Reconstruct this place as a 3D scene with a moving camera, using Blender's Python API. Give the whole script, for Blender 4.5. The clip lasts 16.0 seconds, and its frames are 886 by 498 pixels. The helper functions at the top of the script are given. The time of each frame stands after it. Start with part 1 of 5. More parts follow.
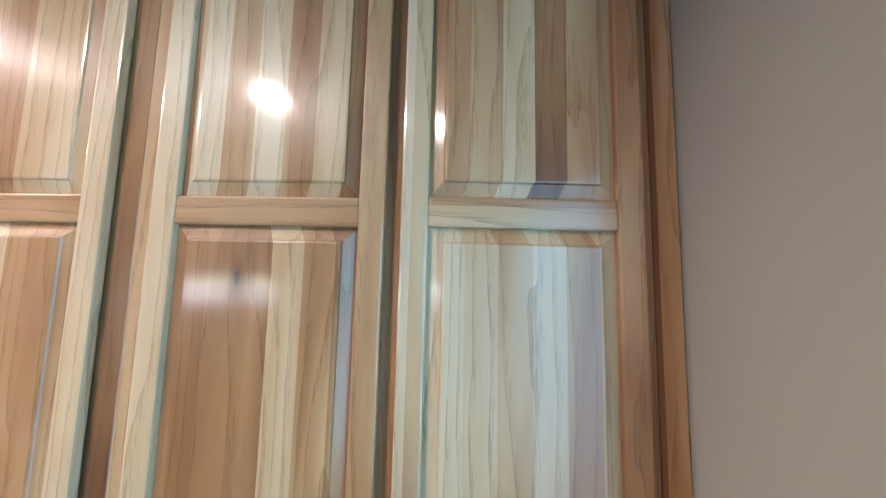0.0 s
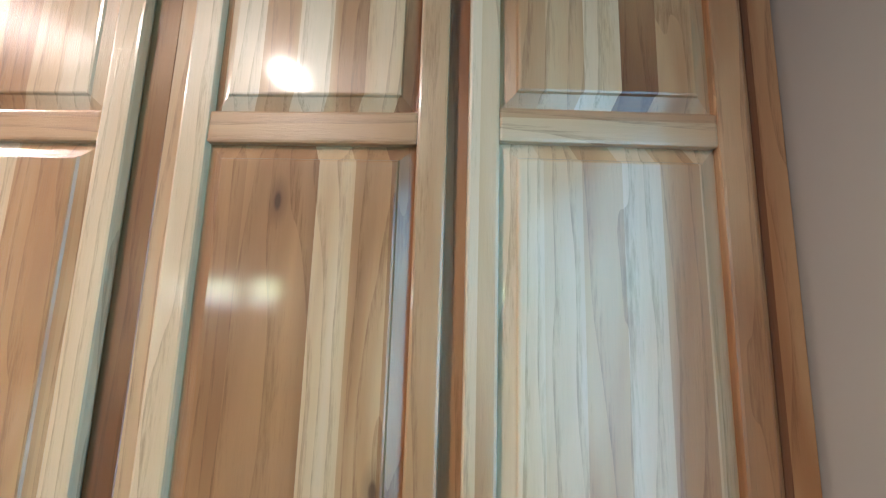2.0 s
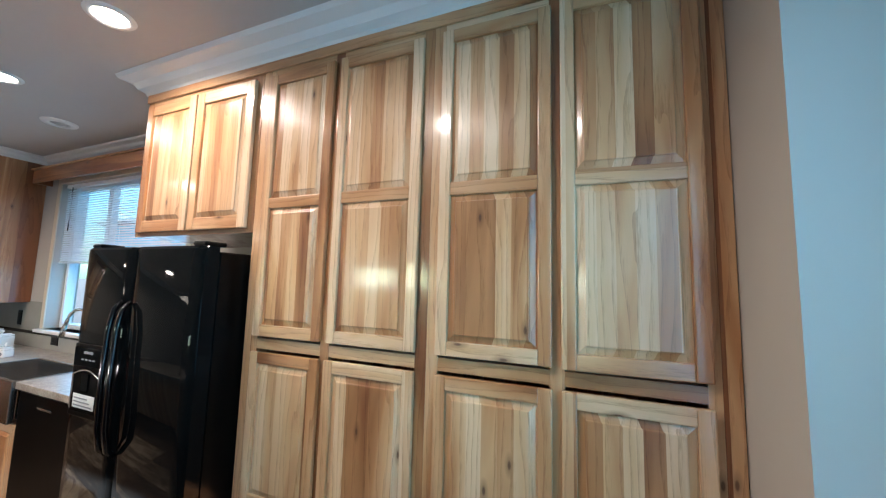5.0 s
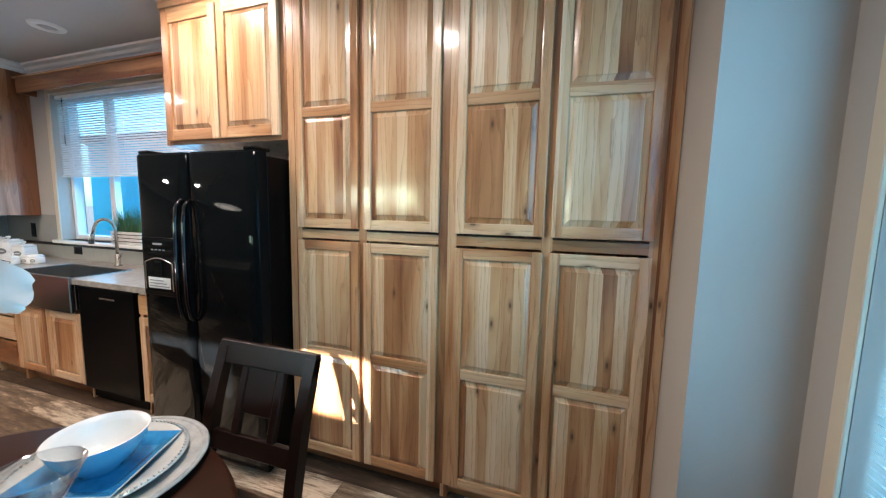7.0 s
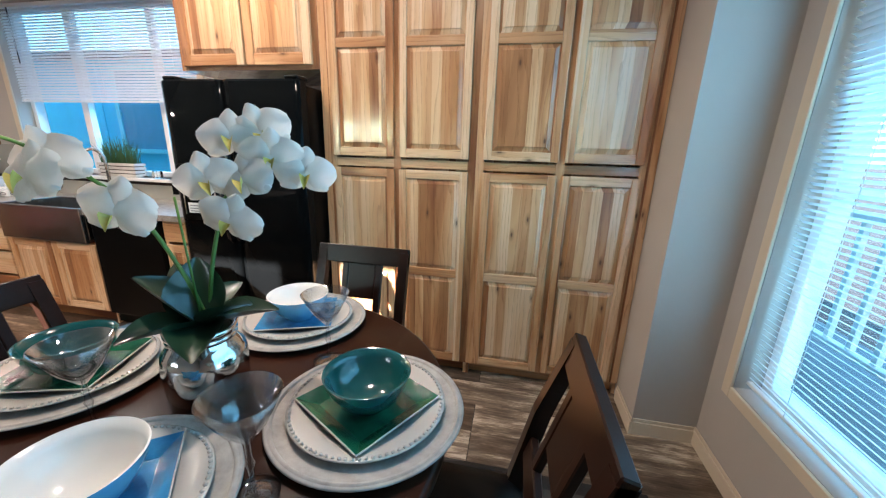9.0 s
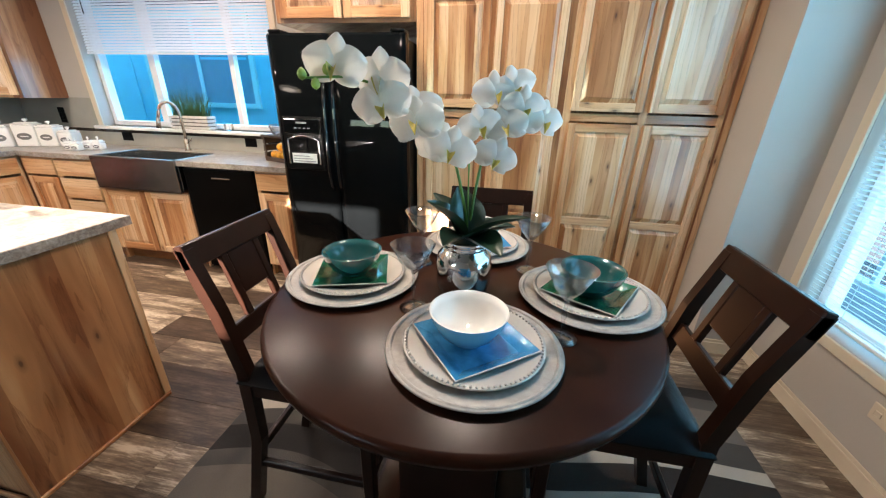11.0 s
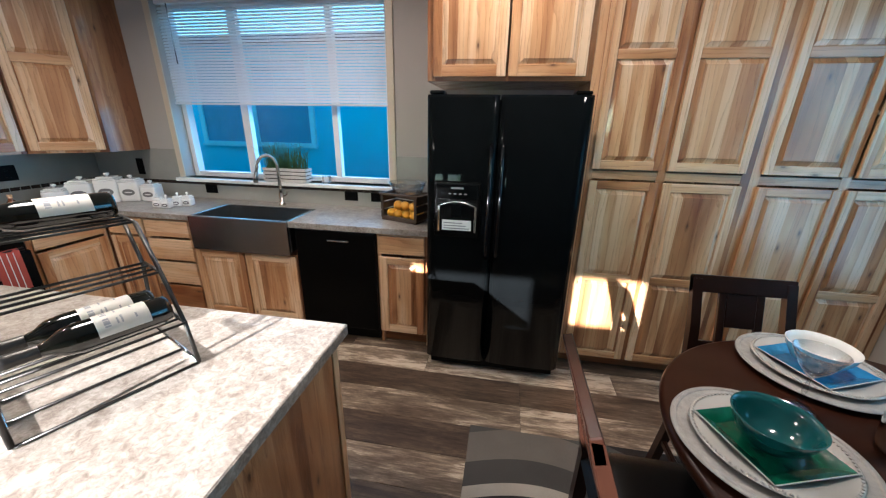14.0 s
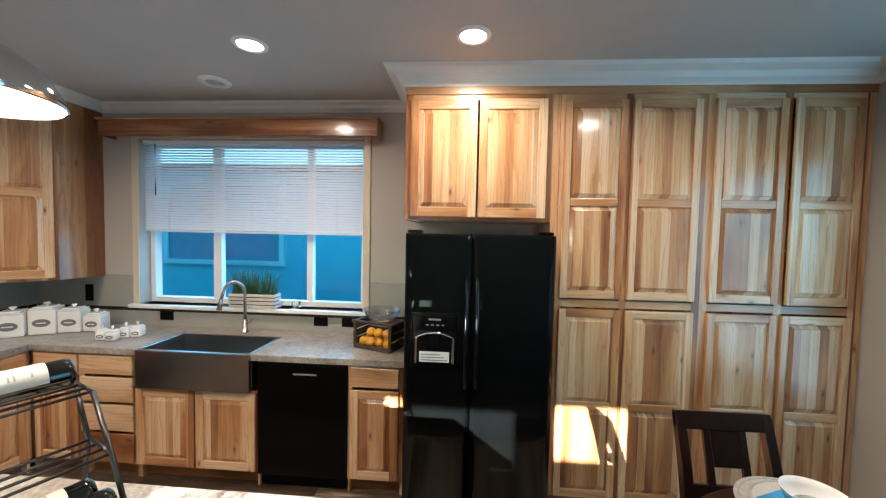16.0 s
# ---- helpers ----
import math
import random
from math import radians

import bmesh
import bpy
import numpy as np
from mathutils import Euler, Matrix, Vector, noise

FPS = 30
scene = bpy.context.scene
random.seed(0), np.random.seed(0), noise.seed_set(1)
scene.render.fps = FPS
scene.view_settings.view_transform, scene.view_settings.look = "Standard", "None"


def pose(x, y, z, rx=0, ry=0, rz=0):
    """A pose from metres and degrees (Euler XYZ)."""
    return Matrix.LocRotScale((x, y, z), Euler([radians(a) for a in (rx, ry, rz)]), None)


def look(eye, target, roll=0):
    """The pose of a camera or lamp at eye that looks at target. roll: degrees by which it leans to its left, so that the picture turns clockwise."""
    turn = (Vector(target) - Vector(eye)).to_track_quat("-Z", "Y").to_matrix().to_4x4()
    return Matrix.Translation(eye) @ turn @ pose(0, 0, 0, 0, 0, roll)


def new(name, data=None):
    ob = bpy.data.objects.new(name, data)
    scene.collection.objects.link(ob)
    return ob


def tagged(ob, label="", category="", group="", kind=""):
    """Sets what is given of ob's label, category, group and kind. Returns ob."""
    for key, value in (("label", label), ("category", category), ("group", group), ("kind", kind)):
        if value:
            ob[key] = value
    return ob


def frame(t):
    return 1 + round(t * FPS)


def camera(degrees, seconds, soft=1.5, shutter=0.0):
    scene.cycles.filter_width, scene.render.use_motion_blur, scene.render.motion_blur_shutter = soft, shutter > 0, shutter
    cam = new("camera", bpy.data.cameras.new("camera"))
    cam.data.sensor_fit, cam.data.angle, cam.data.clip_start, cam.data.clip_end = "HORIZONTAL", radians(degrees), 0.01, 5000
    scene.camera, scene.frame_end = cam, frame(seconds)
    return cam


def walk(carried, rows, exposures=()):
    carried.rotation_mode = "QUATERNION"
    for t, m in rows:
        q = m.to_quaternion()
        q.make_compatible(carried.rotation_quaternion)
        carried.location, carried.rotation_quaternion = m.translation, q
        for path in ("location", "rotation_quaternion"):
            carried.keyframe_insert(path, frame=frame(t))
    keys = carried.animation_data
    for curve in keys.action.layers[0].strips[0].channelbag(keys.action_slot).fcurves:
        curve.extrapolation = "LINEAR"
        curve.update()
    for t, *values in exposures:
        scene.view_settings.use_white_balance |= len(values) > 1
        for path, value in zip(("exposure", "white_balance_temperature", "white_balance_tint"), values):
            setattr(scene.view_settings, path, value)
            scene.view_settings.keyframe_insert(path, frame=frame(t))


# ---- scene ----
cam = camera(102.2, 16.0, 1.25)
PATH = [
    (0, (0.622, 0.014, 1.818), (0.546, 2.001, 2.029), 1.3),
    (0.5, (0.624, -0.006, 1.847), (0.56, 1.959, 2.214), 1.2),
    (1, (0.593, -0.004, 1.821), (0.541, 1.946, 2.264), 1.2),
    (1.5, (0.552, 0.051, 1.732), (0.506, 2.006, 2.15), 1.4),
    (2, (0.523, 0.101, 1.697), (0.44, 2.081, 1.97), 1.7),
    (2.5, (0.534, 0.097, 1.68), (0.398, 2.087, 1.821), 1.8),
    (3, (0.56, 0.003, 1.713), (0.43, 1.998, 1.759), 1.5),
    (3.5, (0.622, -0.127, 1.738), (0.49, 1.867, 1.803), 1.2),
    (4, (0.635, -0.306, 1.767), (0.179, 1.639, 1.859), 0.5),
    (4.2, (0.624, -0.375, 1.729), (0.008, 1.516, 1.94), 0.8),
    (6.3, (0.605, -0.814, 1.551), (-0.191, 1.019, 1.647), 1.2),
    (6.5, (0.606, -0.848, 1.547), (-0.137, 1.009, 1.558), 0.9),
    (7, (0.576, -0.984, 1.455), (-0.049, 0.903, 1.239), 1.2),
    (7.5, (0.49, -1.163, 1.469), (-0.049, 0.716, 1.049), 1.3),
    (8, (0.412, -1.267, 1.491), (-0.041, 0.618, 1.0), 1.1),
    (8.2, (0.382, -1.278, 1.471), (-0.031, 0.618, 0.988), 1.4),
    (10.3, (0.048, -1.755, 1.379), (-0.287, 0.085, 0.67), 1.5),
    (10.5, (-0.018, -1.78, 1.402), (-0.35, 0.054, 0.676), 1.5),
    (11, (-0.194, -1.774, 1.391), (-0.529, 0.041, 0.622), 1.5),
    (11.5, (-0.426, -1.722, 1.387), (-0.785, 0.017, 0.465), 1.3),
    (12, (-0.637, -1.74, 1.421), (-1.062, -0.032, 0.471), 1.0),
    (12.5, (-0.829, -1.771, 1.468), (-1.245, -0.066, 0.508), 1.2),
    (13, (-1.005, -1.71, 1.487), (-1.408, 0.0, 0.533), 1.2),
    (13.5, (-1.133, -1.645, 1.533), (-1.544, 0.085, 0.619), 0.9),
    (14, (-1.239, -1.629, 1.584), (-1.558, 0.23, 0.919), 1.0),
    (14.5, (-1.291, -1.588, 1.629), (-1.481, 0.343, 1.145), 1.1),
    (15, (-1.304, -1.597, 1.658), (-1.453, 0.366, 1.309), 1.2),
    (15.5, (-1.314, -1.619, 1.694), (-1.457, 0.362, 1.46), 1.1),
    (16, (-1.328, -1.643, 1.728), (-1.465, 0.351, 1.642), 1.2),
]
walk(cam, [(t, look(eye, target, roll)) for t, eye, target, roll in PATH], [(0, 3.50, 6050, 16), (0.7, 3.52, 5850, 14), (1.5, 3.50, 6250, 17), (2.5, 3.28, 6200, 17), (3.5, 3.20, 5650, 13), (4.0, 3.30, 6250, 16), (7.0, 3.28, 6250, 16), (8.0, 3.28, 6300, 19), (10.5, 3.58, 6850, 18), (11.5, 3.68, 6850, 17), (12.8, 3.65, 6800, 16), (13.5, 3.25, 6300, 15), (14.0, 2.85, 5950, 14), (14.8, 2.83, 6350, 13), (16, 3.08, 6550, 13)])

# ---- daylight ----
SUN_WAY = Vector((0.37, 1.0, -0.255))
world = bpy.data.worlds.new("World")
scene.world = world
world.use_nodes = True
wn = world.node_tree
sky = wn.nodes.new("ShaderNodeTexSky")
sky.sky_type = "NISHITA"
sky.sun_disc = False
sky.sun_elevation = radians(13)
sky.sun_rotation = radians(200)
wn.nodes["Background"].inputs["Strength"].default_value = 0.09
cool = wn.nodes.new("ShaderNodeMix")
cool.data_type, cool.blend_type = "RGBA", "MULTIPLY"
cool.inputs[0].default_value = 1.0
cool.inputs[7].default_value = (0.42, 0.92, 1.15, 1)
wn.links.new(sky.outputs["Color"], cool.inputs[6])
wn.links.new(cool.outputs[2], wn.nodes["Background"].inputs["Color"])

sun_data = bpy.data.lights.new("sun", "SUN")
sun_data.energy = 5.0
sun_data.angle = radians(0.6)
sun_data.color = (1.0, 0.95, 0.88)
sun = new("sun", sun_data)
sun.rotation_mode = "QUATERNION"
sun.rotation_quaternion = SUN_WAY.to_track_quat("-Z", "Y")
sun.location = (-3, -8, 6)


def area_lamp(name, loc, way, sx, sy, power, color, shape="RECTANGLE", spread=180):
    d = bpy.data.lights.new(name, "AREA")
    d.shape, d.size, d.size_y, d.energy, d.color = shape, sx, sy, power, color
    d.spread = radians(spread)
    o = new(name, d)
    o.rotation_mode = "QUATERNION"
    o.location, o.rotation_quaternion = loc, Vector(way).to_track_quat("-Z", "Y")
    return o


WARM = (1.0, 0.885, 0.755)
BLUE = (0.14, 0.58, 1.0)
# The can at x -3.9 is an unseen extra that brightens the left cabinets.
CANS = [(-1.325, 0.21), (-2.53, 0.26), (-0.29, -0.47), (-3.9, -1.0)]
CEIL = 2.73
for cx, cy in CANS:
    area_lamp("can_light", (cx, cy, CEIL - 0.02), (0, 0, -1), 0.13, 0.13, {-2.53: 1.6, -3.9: 4.4}.get(cx, 1.75), WARM, "DISK", 160)
area_lamp("pendant_bulb_light", (-2.55, -0.88, 2.02), (0, 0, -1), 0.22, 0.22, 1.1, WARM, "DISK", 150)
area_lamp("skylight_kitchen", (-3.1, 1.32, 1.40), (0, -1, -0.1), 1.7, 0.5, 1.2, BLUE)
area_lamp("skylight_dining", (1.355, -0.82, 1.42), (-1, 0, -0.1), 1.8, 1.8, 3.6, (0.14, 0.62, 1.0))
area_lamp("skylight_back", (-2.9, -4.12, 1.65), (0, 1, -0.1), 1.5, 0.4, 2.4, (0.8, 0.83, 1.0))

# ---- materials ----


def material(name):
    m = bpy.data.materials.new(name)
    m.use_nodes = True
    return m, m.node_tree.nodes, m.node_tree.links, m.node_tree.nodes["Principled BSDF"]


def ramp(n, stops, interp="LINEAR"):
    r = n.new("ShaderNodeValToRGB")
    r.color_ramp.interpolation = interp
    e = r.color_ramp.elements
    while len(e) < len(stops):
        e.new(0.5)
    for el, (p, c) in zip(e, stops):
        el.position, el.color = p, (*c, 1)
    return r


def math_node(n, l, op, a, b=None, c=None):
    m = n.new("ShaderNodeMath")
    m.operation = op
    for i, v in enumerate((a, b, c)):
        if v is None:
            continue
        if isinstance(v, (int, float)):
            m.inputs[i].default_value = v
        else:
            l.new(v, m.inputs[i])
    return m.outputs[0]


def mapped(n, l, scale, rnd=None, coord="Object"):
    t = n.new("ShaderNodeTexCoord")
    m = n.new("ShaderNodeMapping")
    m.inputs["Scale"].default_value = scale
    l.new(t.outputs[coord], m.inputs["Vector"])
    if rnd is not None:
        cmb = n.new("ShaderNodeCombineXYZ")
        for k, f in enumerate((13.7, 7.3, 29.1)):
            l.new(math_node(n, l, "MULTIPLY", rnd, f), cmb.inputs[k])
        l.new(cmb.outputs[0], m.inputs["Location"])
    return m.outputs[0]


def noise_tex(n, l, vec, scale, detail=4, rough=0.55, dist=0.0):
    x = n.new("ShaderNodeTexNoise")
    x.inputs["Scale"].default_value = scale
    x.inputs["Detail"].default_value = detail
    x.inputs["Roughness"].default_value = rough
    x.inputs["Distortion"].default_value = dist
    l.new(vec, x.inputs["Vector"])
    return x.outputs["Fac"]


def mix_rgb(n, l, fac, a, b, blend="MIX"):
    m = n.new("ShaderNodeMix")
    m.data_type, m.blend_type = "RGBA", blend
    for sock, v in ((m.inputs[0], fac), (m.inputs[6], a), (m.inputs[7], b)):
        if isinstance(v, (int, float)):
            sock.default_value = v
        elif isinstance(v, tuple):
            sock.default_value = (*v, 1)
        else:
            l.new(v, sock)
    return m.outputs[2]


def bump(n, l, bsdf, height, strength, distance=0.002):
    b = n.new("ShaderNodeBump")
    b.inputs["Strength"].default_value = strength
    b.inputs["Distance"].default_value = distance
    l.new(height, b.inputs["Height"])
    l.new(b.outputs[0], bsdf.inputs["Normal"])


def hickory(name, axis, stave, warm=0.0, gloss=0.3):
    """Clear-coated hickory: pale sapwood and brown heartwood in glued staves, grain along axis ('x' or 'z')."""
    m, n, l, b = material(name)
    rnd = n.new("ShaderNodeObjectInfo").outputs["Random"]
    across, along = ("z", "x") if axis == "x" else ("x", "z")
    sc = {"x": (1.2, 18, 18), "z": (18, 18, 1.2)}[axis]
    long_vec = mapped(n, l, sc, rnd)
    sep = n.new("ShaderNodeSeparateXYZ")
    l.new(n.new("ShaderNodeTexCoord").outputs["Object"], sep.inputs[0])
    pos = math_node(n, l, "ADD", sep.outputs[across.upper()], sep.outputs["Y"])
    wob = noise_tex(n, l, long_vec, 0.5, 2)
    pos = math_node(n, l, "MULTIPLY_ADD", wob, 0.008, pos)
    idx = math_node(n, l, "FLOOR", math_node(n, l, "MULTIPLY_ADD", rnd, 37.0, math_node(n, l, "DIVIDE", pos, stave)))
    w = n.new("ShaderNodeTexWhiteNoise")
    w.noise_dimensions = "1D"
    l.new(math_node(n, l, "MULTIPLY_ADD", rnd, 91.3, idx), w.inputs["W"])
    tone = w.outputs["Value"]
    heart = noise_tex(n, l, mapped(n, l, {"x": (0.7, 5, 5), "z": (5, 5, 0.7)}[axis], rnd), 1.3, 3, 0.5, 0.8)
    v = math_node(n, l, "MULTIPLY_ADD", heart, 0.95, math_node(n, l, "MULTIPLY", tone, 0.46))
    v = math_node(n, l, "SUBTRACT", v, 0.225 - warm)
    base = ramp(n, [(0.24, (0.74, 0.525, 0.33)), (0.46, (0.62, 0.365, 0.185)), (0.61, (0.46, 0.215, 0.088)), (0.82, (0.22, 0.076, 0.027))])
    l.new(v, base.inputs[0])
    wave = n.new("ShaderNodeTexWave")
    wave.wave_type, wave.bands_direction = "BANDS", across.upper()
    wave.wave_profile = "SAW"
    wave.inputs["Scale"].default_value = 11
    wave.inputs["Distortion"].default_value = 16
    wave.inputs["Detail"].default_value = 2.5
    wave.inputs["Detail Scale"].default_value = 0.9
    wave.inputs["Detail Roughness"].default_value = 0.45
    l.new(mapped(n, l, {"x": (0.13, 1, 1), "z": (1, 1, 0.13)}[axis], rnd), wave.inputs["Vector"])
    fine = noise_tex(n, l, long_vec, 16, 7, 0.72)
    g = math_node(n, l, "MULTIPLY_ADD", wave.outputs["Fac"], 0.34, math_node(n, l, "MULTIPLY", fine, 0.70))
    gr = ramp(n, [(0.27, (0.58, 0.48, 0.40)), (0.44, (0.97, 0.96, 0.95)), (0.85, (1.08, 1.07, 1.05))])
    l.new(g, gr.inputs[0])
    col = mix_rgb(n, l, 0.8, base.outputs[0], gr.outputs[0], "MULTIPLY")
    rings = ramp(n, [(0.0, (0.56, 0.40, 0.28)), (0.12, (0.84, 0.75, 0.66)), (0.30, (1, 1, 1))])
    l.new(wave.outputs["Fac"], rings.inputs[0])
    show = ramp(n, [(0.42, (0, 0, 0)), (0.62, (1, 1, 1))])
    l.new(noise_tex(n, l, mapped(n, l, {"x": (1.5, 7, 7), "z": (7, 7, 1.5)}[axis], rnd), 1.0, 2), show.inputs[0])
    col = mix_rgb(n, l, math_node(n, l, "MULTIPLY", show.outputs[0], 0.15), col, mix_rgb(n, l, 1.0, col, rings.outputs[0], "MULTIPLY"))
    vor = n.new("ShaderNodeTexVoronoi")
    vor.inputs["Scale"].default_value = 1.0
    vor.voronoi_dimensions = "2D"
    at = n.new("ShaderNodeCombineXYZ")
    l.new(math_node(n, l, "MULTIPLY_ADD", rnd, 53.0, math_node(n, l, "MULTIPLY", pos, 9.0)), at.inputs[0])
    l.new(math_node(n, l, "MULTIPLY_ADD", rnd, 31.0, math_node(n, l, "MULTIPLY", sep.outputs[along.upper()], 3.4)), at.inputs[1])
    l.new(at.outputs[0], vor.inputs["Vector"])
    kn = ramp(n, [(0.03, (1, 1, 1)), (0.055, (0.5, 0.5, 0.5)), (0.15, (0, 0, 0))])
    l.new(vor.outputs["Distance"], kn.inputs[0])
    kn_w = n.new("ShaderNodeTexWhiteNoise")
    l.new(vor.outputs["Color"], kn_w.inputs["Vector"])
    pick = math_node(n, l, "GREATER_THAN", kn_w.outputs["Value"], 0.85)
    col = mix_rgb(n, l, math_node(n, l, "MULTIPLY", math_node(n, l, "MULTIPLY", kn.outputs[0], pick), 0.85), col, (0.07, 0.025, 0.012))
    l.new(col, b.inputs["Base Color"])
    b.inputs["Roughness"].default_value = gloss
    b.inputs["Coat Weight"].default_value = 0.6
    b.inputs["Coat Roughness"].default_value = 0.11
    bump(n, l, b, fine, 0.5, 0.0012)
    return m


HICK = hickory("hickory_board", "z", 0.30)
HICK_X = hickory("hickory_board_across", "x", 0.30)
HICK_P = hickory("hickory_glued_panel", "z", 0.052)
HICK_DARK = hickory("hickory_heartwood", "z", 0.14, 0.16)
HICK_TRIM = hickory("hickory_trim", "x", 0.30, 0.27)


def plain(name, color, rough=0.6, metal=0.0, vary=0.12, scale=8.0, bumpy=0.08, coat=0.0, spec=0.5):
    m, n, l, b = material(name)
    f = noise_tex(n, l, mapped(n, l, (1, 1, 1)), scale, 5)
    r = ramp(n, [(0.25, tuple(c * (1 - vary) for c in color)), (0.75, tuple(min(1, c * (1 + vary)) for c in color))])
    l.new(f, r.inputs[0])
    l.new(r.outputs[0], b.inputs["Base Color"])
    b.inputs["Roughness"].default_value = rough
    b.inputs["Metallic"].default_value = metal
    b.inputs["Coat Weight"].default_value = coat
    b.inputs["Specular IOR Level"].default_value = spec
    if bumpy:
        fine = noise_tex(n, l, mapped(n, l, (1, 1, 1)), scale * 25, 3)
        bump(n, l, b, fine, bumpy, 0.001)
    return m


def glass_mat(name, color=(1, 1, 1), rough=0.0, ior=1.45):
    m, n, l, b = material(name)
    b.inputs["Base Color"].default_value = (*color, 1)
    b.inputs["Transmission Weight"].default_value = 1
    b.inputs["Roughness"].default_value = rough
    b.inputs["IOR"].default_value = ior
    return m


def emitter(name, color, strength):
    m, n, l, b = material(name)
    b.inputs["Base Color"].default_value = (*color, 1)
    b.inputs["Emission Color"].default_value = (*color, 1)
    b.inputs["Emission Strength"].default_value = strength
    return m


WALL = plain("beige_wall_paint", (0.44, 0.405, 0.36), 0.75, vary=0.03, scale=2, bumpy=0.25)
CEILING = plain("ceiling_paint", (0.48, 0.46, 0.43), 0.85, vary=0.03, scale=2, bumpy=0.3)
WHITE = plain("white_trim_paint", (0.76, 0.74, 0.69), 0.4, vary=0.03, scale=3, bumpy=0.05)
CREAM = plain("cream_trim_paint", (0.62, 0.53, 0.40), 0.45, vary=0.04, scale=3, bumpy=0.05)
VINYL = plain("white_vinyl_frame", (0.78, 0.79, 0.78), 0.35, vary=0.02)
BLACK_GLOSS = plain("gloss_black_enamel", (0.0038, 0.0046, 0.005), 0.035, vary=0.2, bumpy=0.0, spec=0.055)
HANDLE_GLOSS = plain("gloss_black_handle", (0.004, 0.004, 0.0045), 0.08, vary=0.1, bumpy=0.0, spec=0.5)
BLACK_SATIN = plain("satin_black_plastic", (0.002, 0.002, 0.002), 0.28, vary=0.2, bumpy=0.04, spec=0.09)
CHROME = plain("chrome", (0.72, 0.72, 0.72), 0.08, 1.0, vary=0.03, bumpy=0.0)
STEEL = plain("brushed_steel", (0.42, 0.40, 0.38), 0.27, 1.0, vary=0.10, scale=14, bumpy=0.1)
NICKEL = plain("brushed_nickel", (0.55, 0.51, 0.46), 0.25, 1.0, vary=0.06, scale=30)
ESPRESSO = plain("espresso_stained_wood", (0.017, 0.0062, 0.0036), 0.30, vary=0.35, scale=10, bumpy=0.05, spec=0.22)
TABLE_WOOD = plain("polished_espresso_top", (0.027, 0.0080, 0.0038), 0.29, vary=0.30, scale=6, bumpy=0.03, spec=0.15)
LEATHER = plain("black_leather", (0.0035, 0.003, 0.003), 0.40, vary=0.25, scale=20, bumpy=0.5, spec=0.14)
CERAMIC = plain("white_ceramic", (0.80, 0.78, 0.73), 0.16, vary=0.03, bumpy=0.0, coat=0.3)
IRON = plain("dark_iron", (0.05, 0.048, 0.045), 0.38, 0.9, vary=0.2, scale=30)
DARK_TILE = plain("dark_glass_tile", (0.035, 0.025, 0.02), 0.12, vary=0.5, scale=30, bumpy=0.0)
GLASS = glass_mat("clear_glass")
WINDOW_GLASS, wg_n, wg_l, wg_b = material("window_glass")
_tr = wg_n.new("ShaderNodeBsdfTransparent")
_gl = wg_n.new("ShaderNodeBsdfGlossy")
_gl.inputs["Roughness"].default_value = 0.02
_lw = wg_n.new("ShaderNodeLayerWeight")
_lw.inputs["Blend"].default_value = 0.5
_fc = math_node(wg_n, wg_l, "MULTIPLY_ADD", math_node(wg_n, wg_l, "POWER", _lw.outputs["Facing"], 4.0), 0.5, 0.02)
_mx = wg_n.new("ShaderNodeMixShader")
wg_l.new(_fc, _mx.inputs[0])
wg_l.new(_tr.outputs[0], _mx.inputs[1])
wg_l.new(_gl.outputs[0], _mx.inputs[2])
wg_l.new(_mx.outputs[0], wg_n["Material Output"].inputs["Surface"])
CLEAR, cl_n, cl_l, cl_b = material("clear_drinking_glass")
_tr = cl_n.new("ShaderNodeBsdfTransparent")
_tr.inputs["Color"].default_value = (0.93, 0.95, 0.96, 1)
_gl = cl_n.new("ShaderNodeBsdfGlossy")
_gl.inputs["Roughness"].default_value = 0.03
_lw = cl_n.new("ShaderNodeLayerWeight")
_lw.inputs["Blend"].default_value = 0.5
_fc = math_node(cl_n, cl_l, "MULTIPLY_ADD", math_node(cl_n, cl_l, "POWER", _lw.outputs["Facing"], 2.2), 0.80, 0.10)
_mx = cl_n.new("ShaderNodeMixShader")
cl_l.new(_fc, _mx.inputs[0])
cl_l.new(_tr.outputs[0], _mx.inputs[1])
cl_l.new(_gl.outputs[0], _mx.inputs[2])
cl_l.new(_mx.outputs[0], cl_n["Material Output"].inputs["Surface"])


def slat_mat():
    m, n, l, b = material("white_blind_slat")
    b.inputs["Base Color"].default_value = (0.82, 0.82, 0.81, 1)
    b.inputs["Roughness"].default_value = 0.45
    t = n.new("ShaderNodeBsdfTranslucent")
    t.inputs["Color"].default_value = (0.78, 0.84, 0.88, 1)
    x = n.new("ShaderNodeMixShader")
    x.inputs[0].default_value = 0.26
    l.new(b.outputs[0], x.inputs[1])
    l.new(t.outputs[0], x.inputs[2])
    l.new(x.outputs[0], n["Material Output"].inputs["Surface"])
    return m


SLAT = slat_mat()


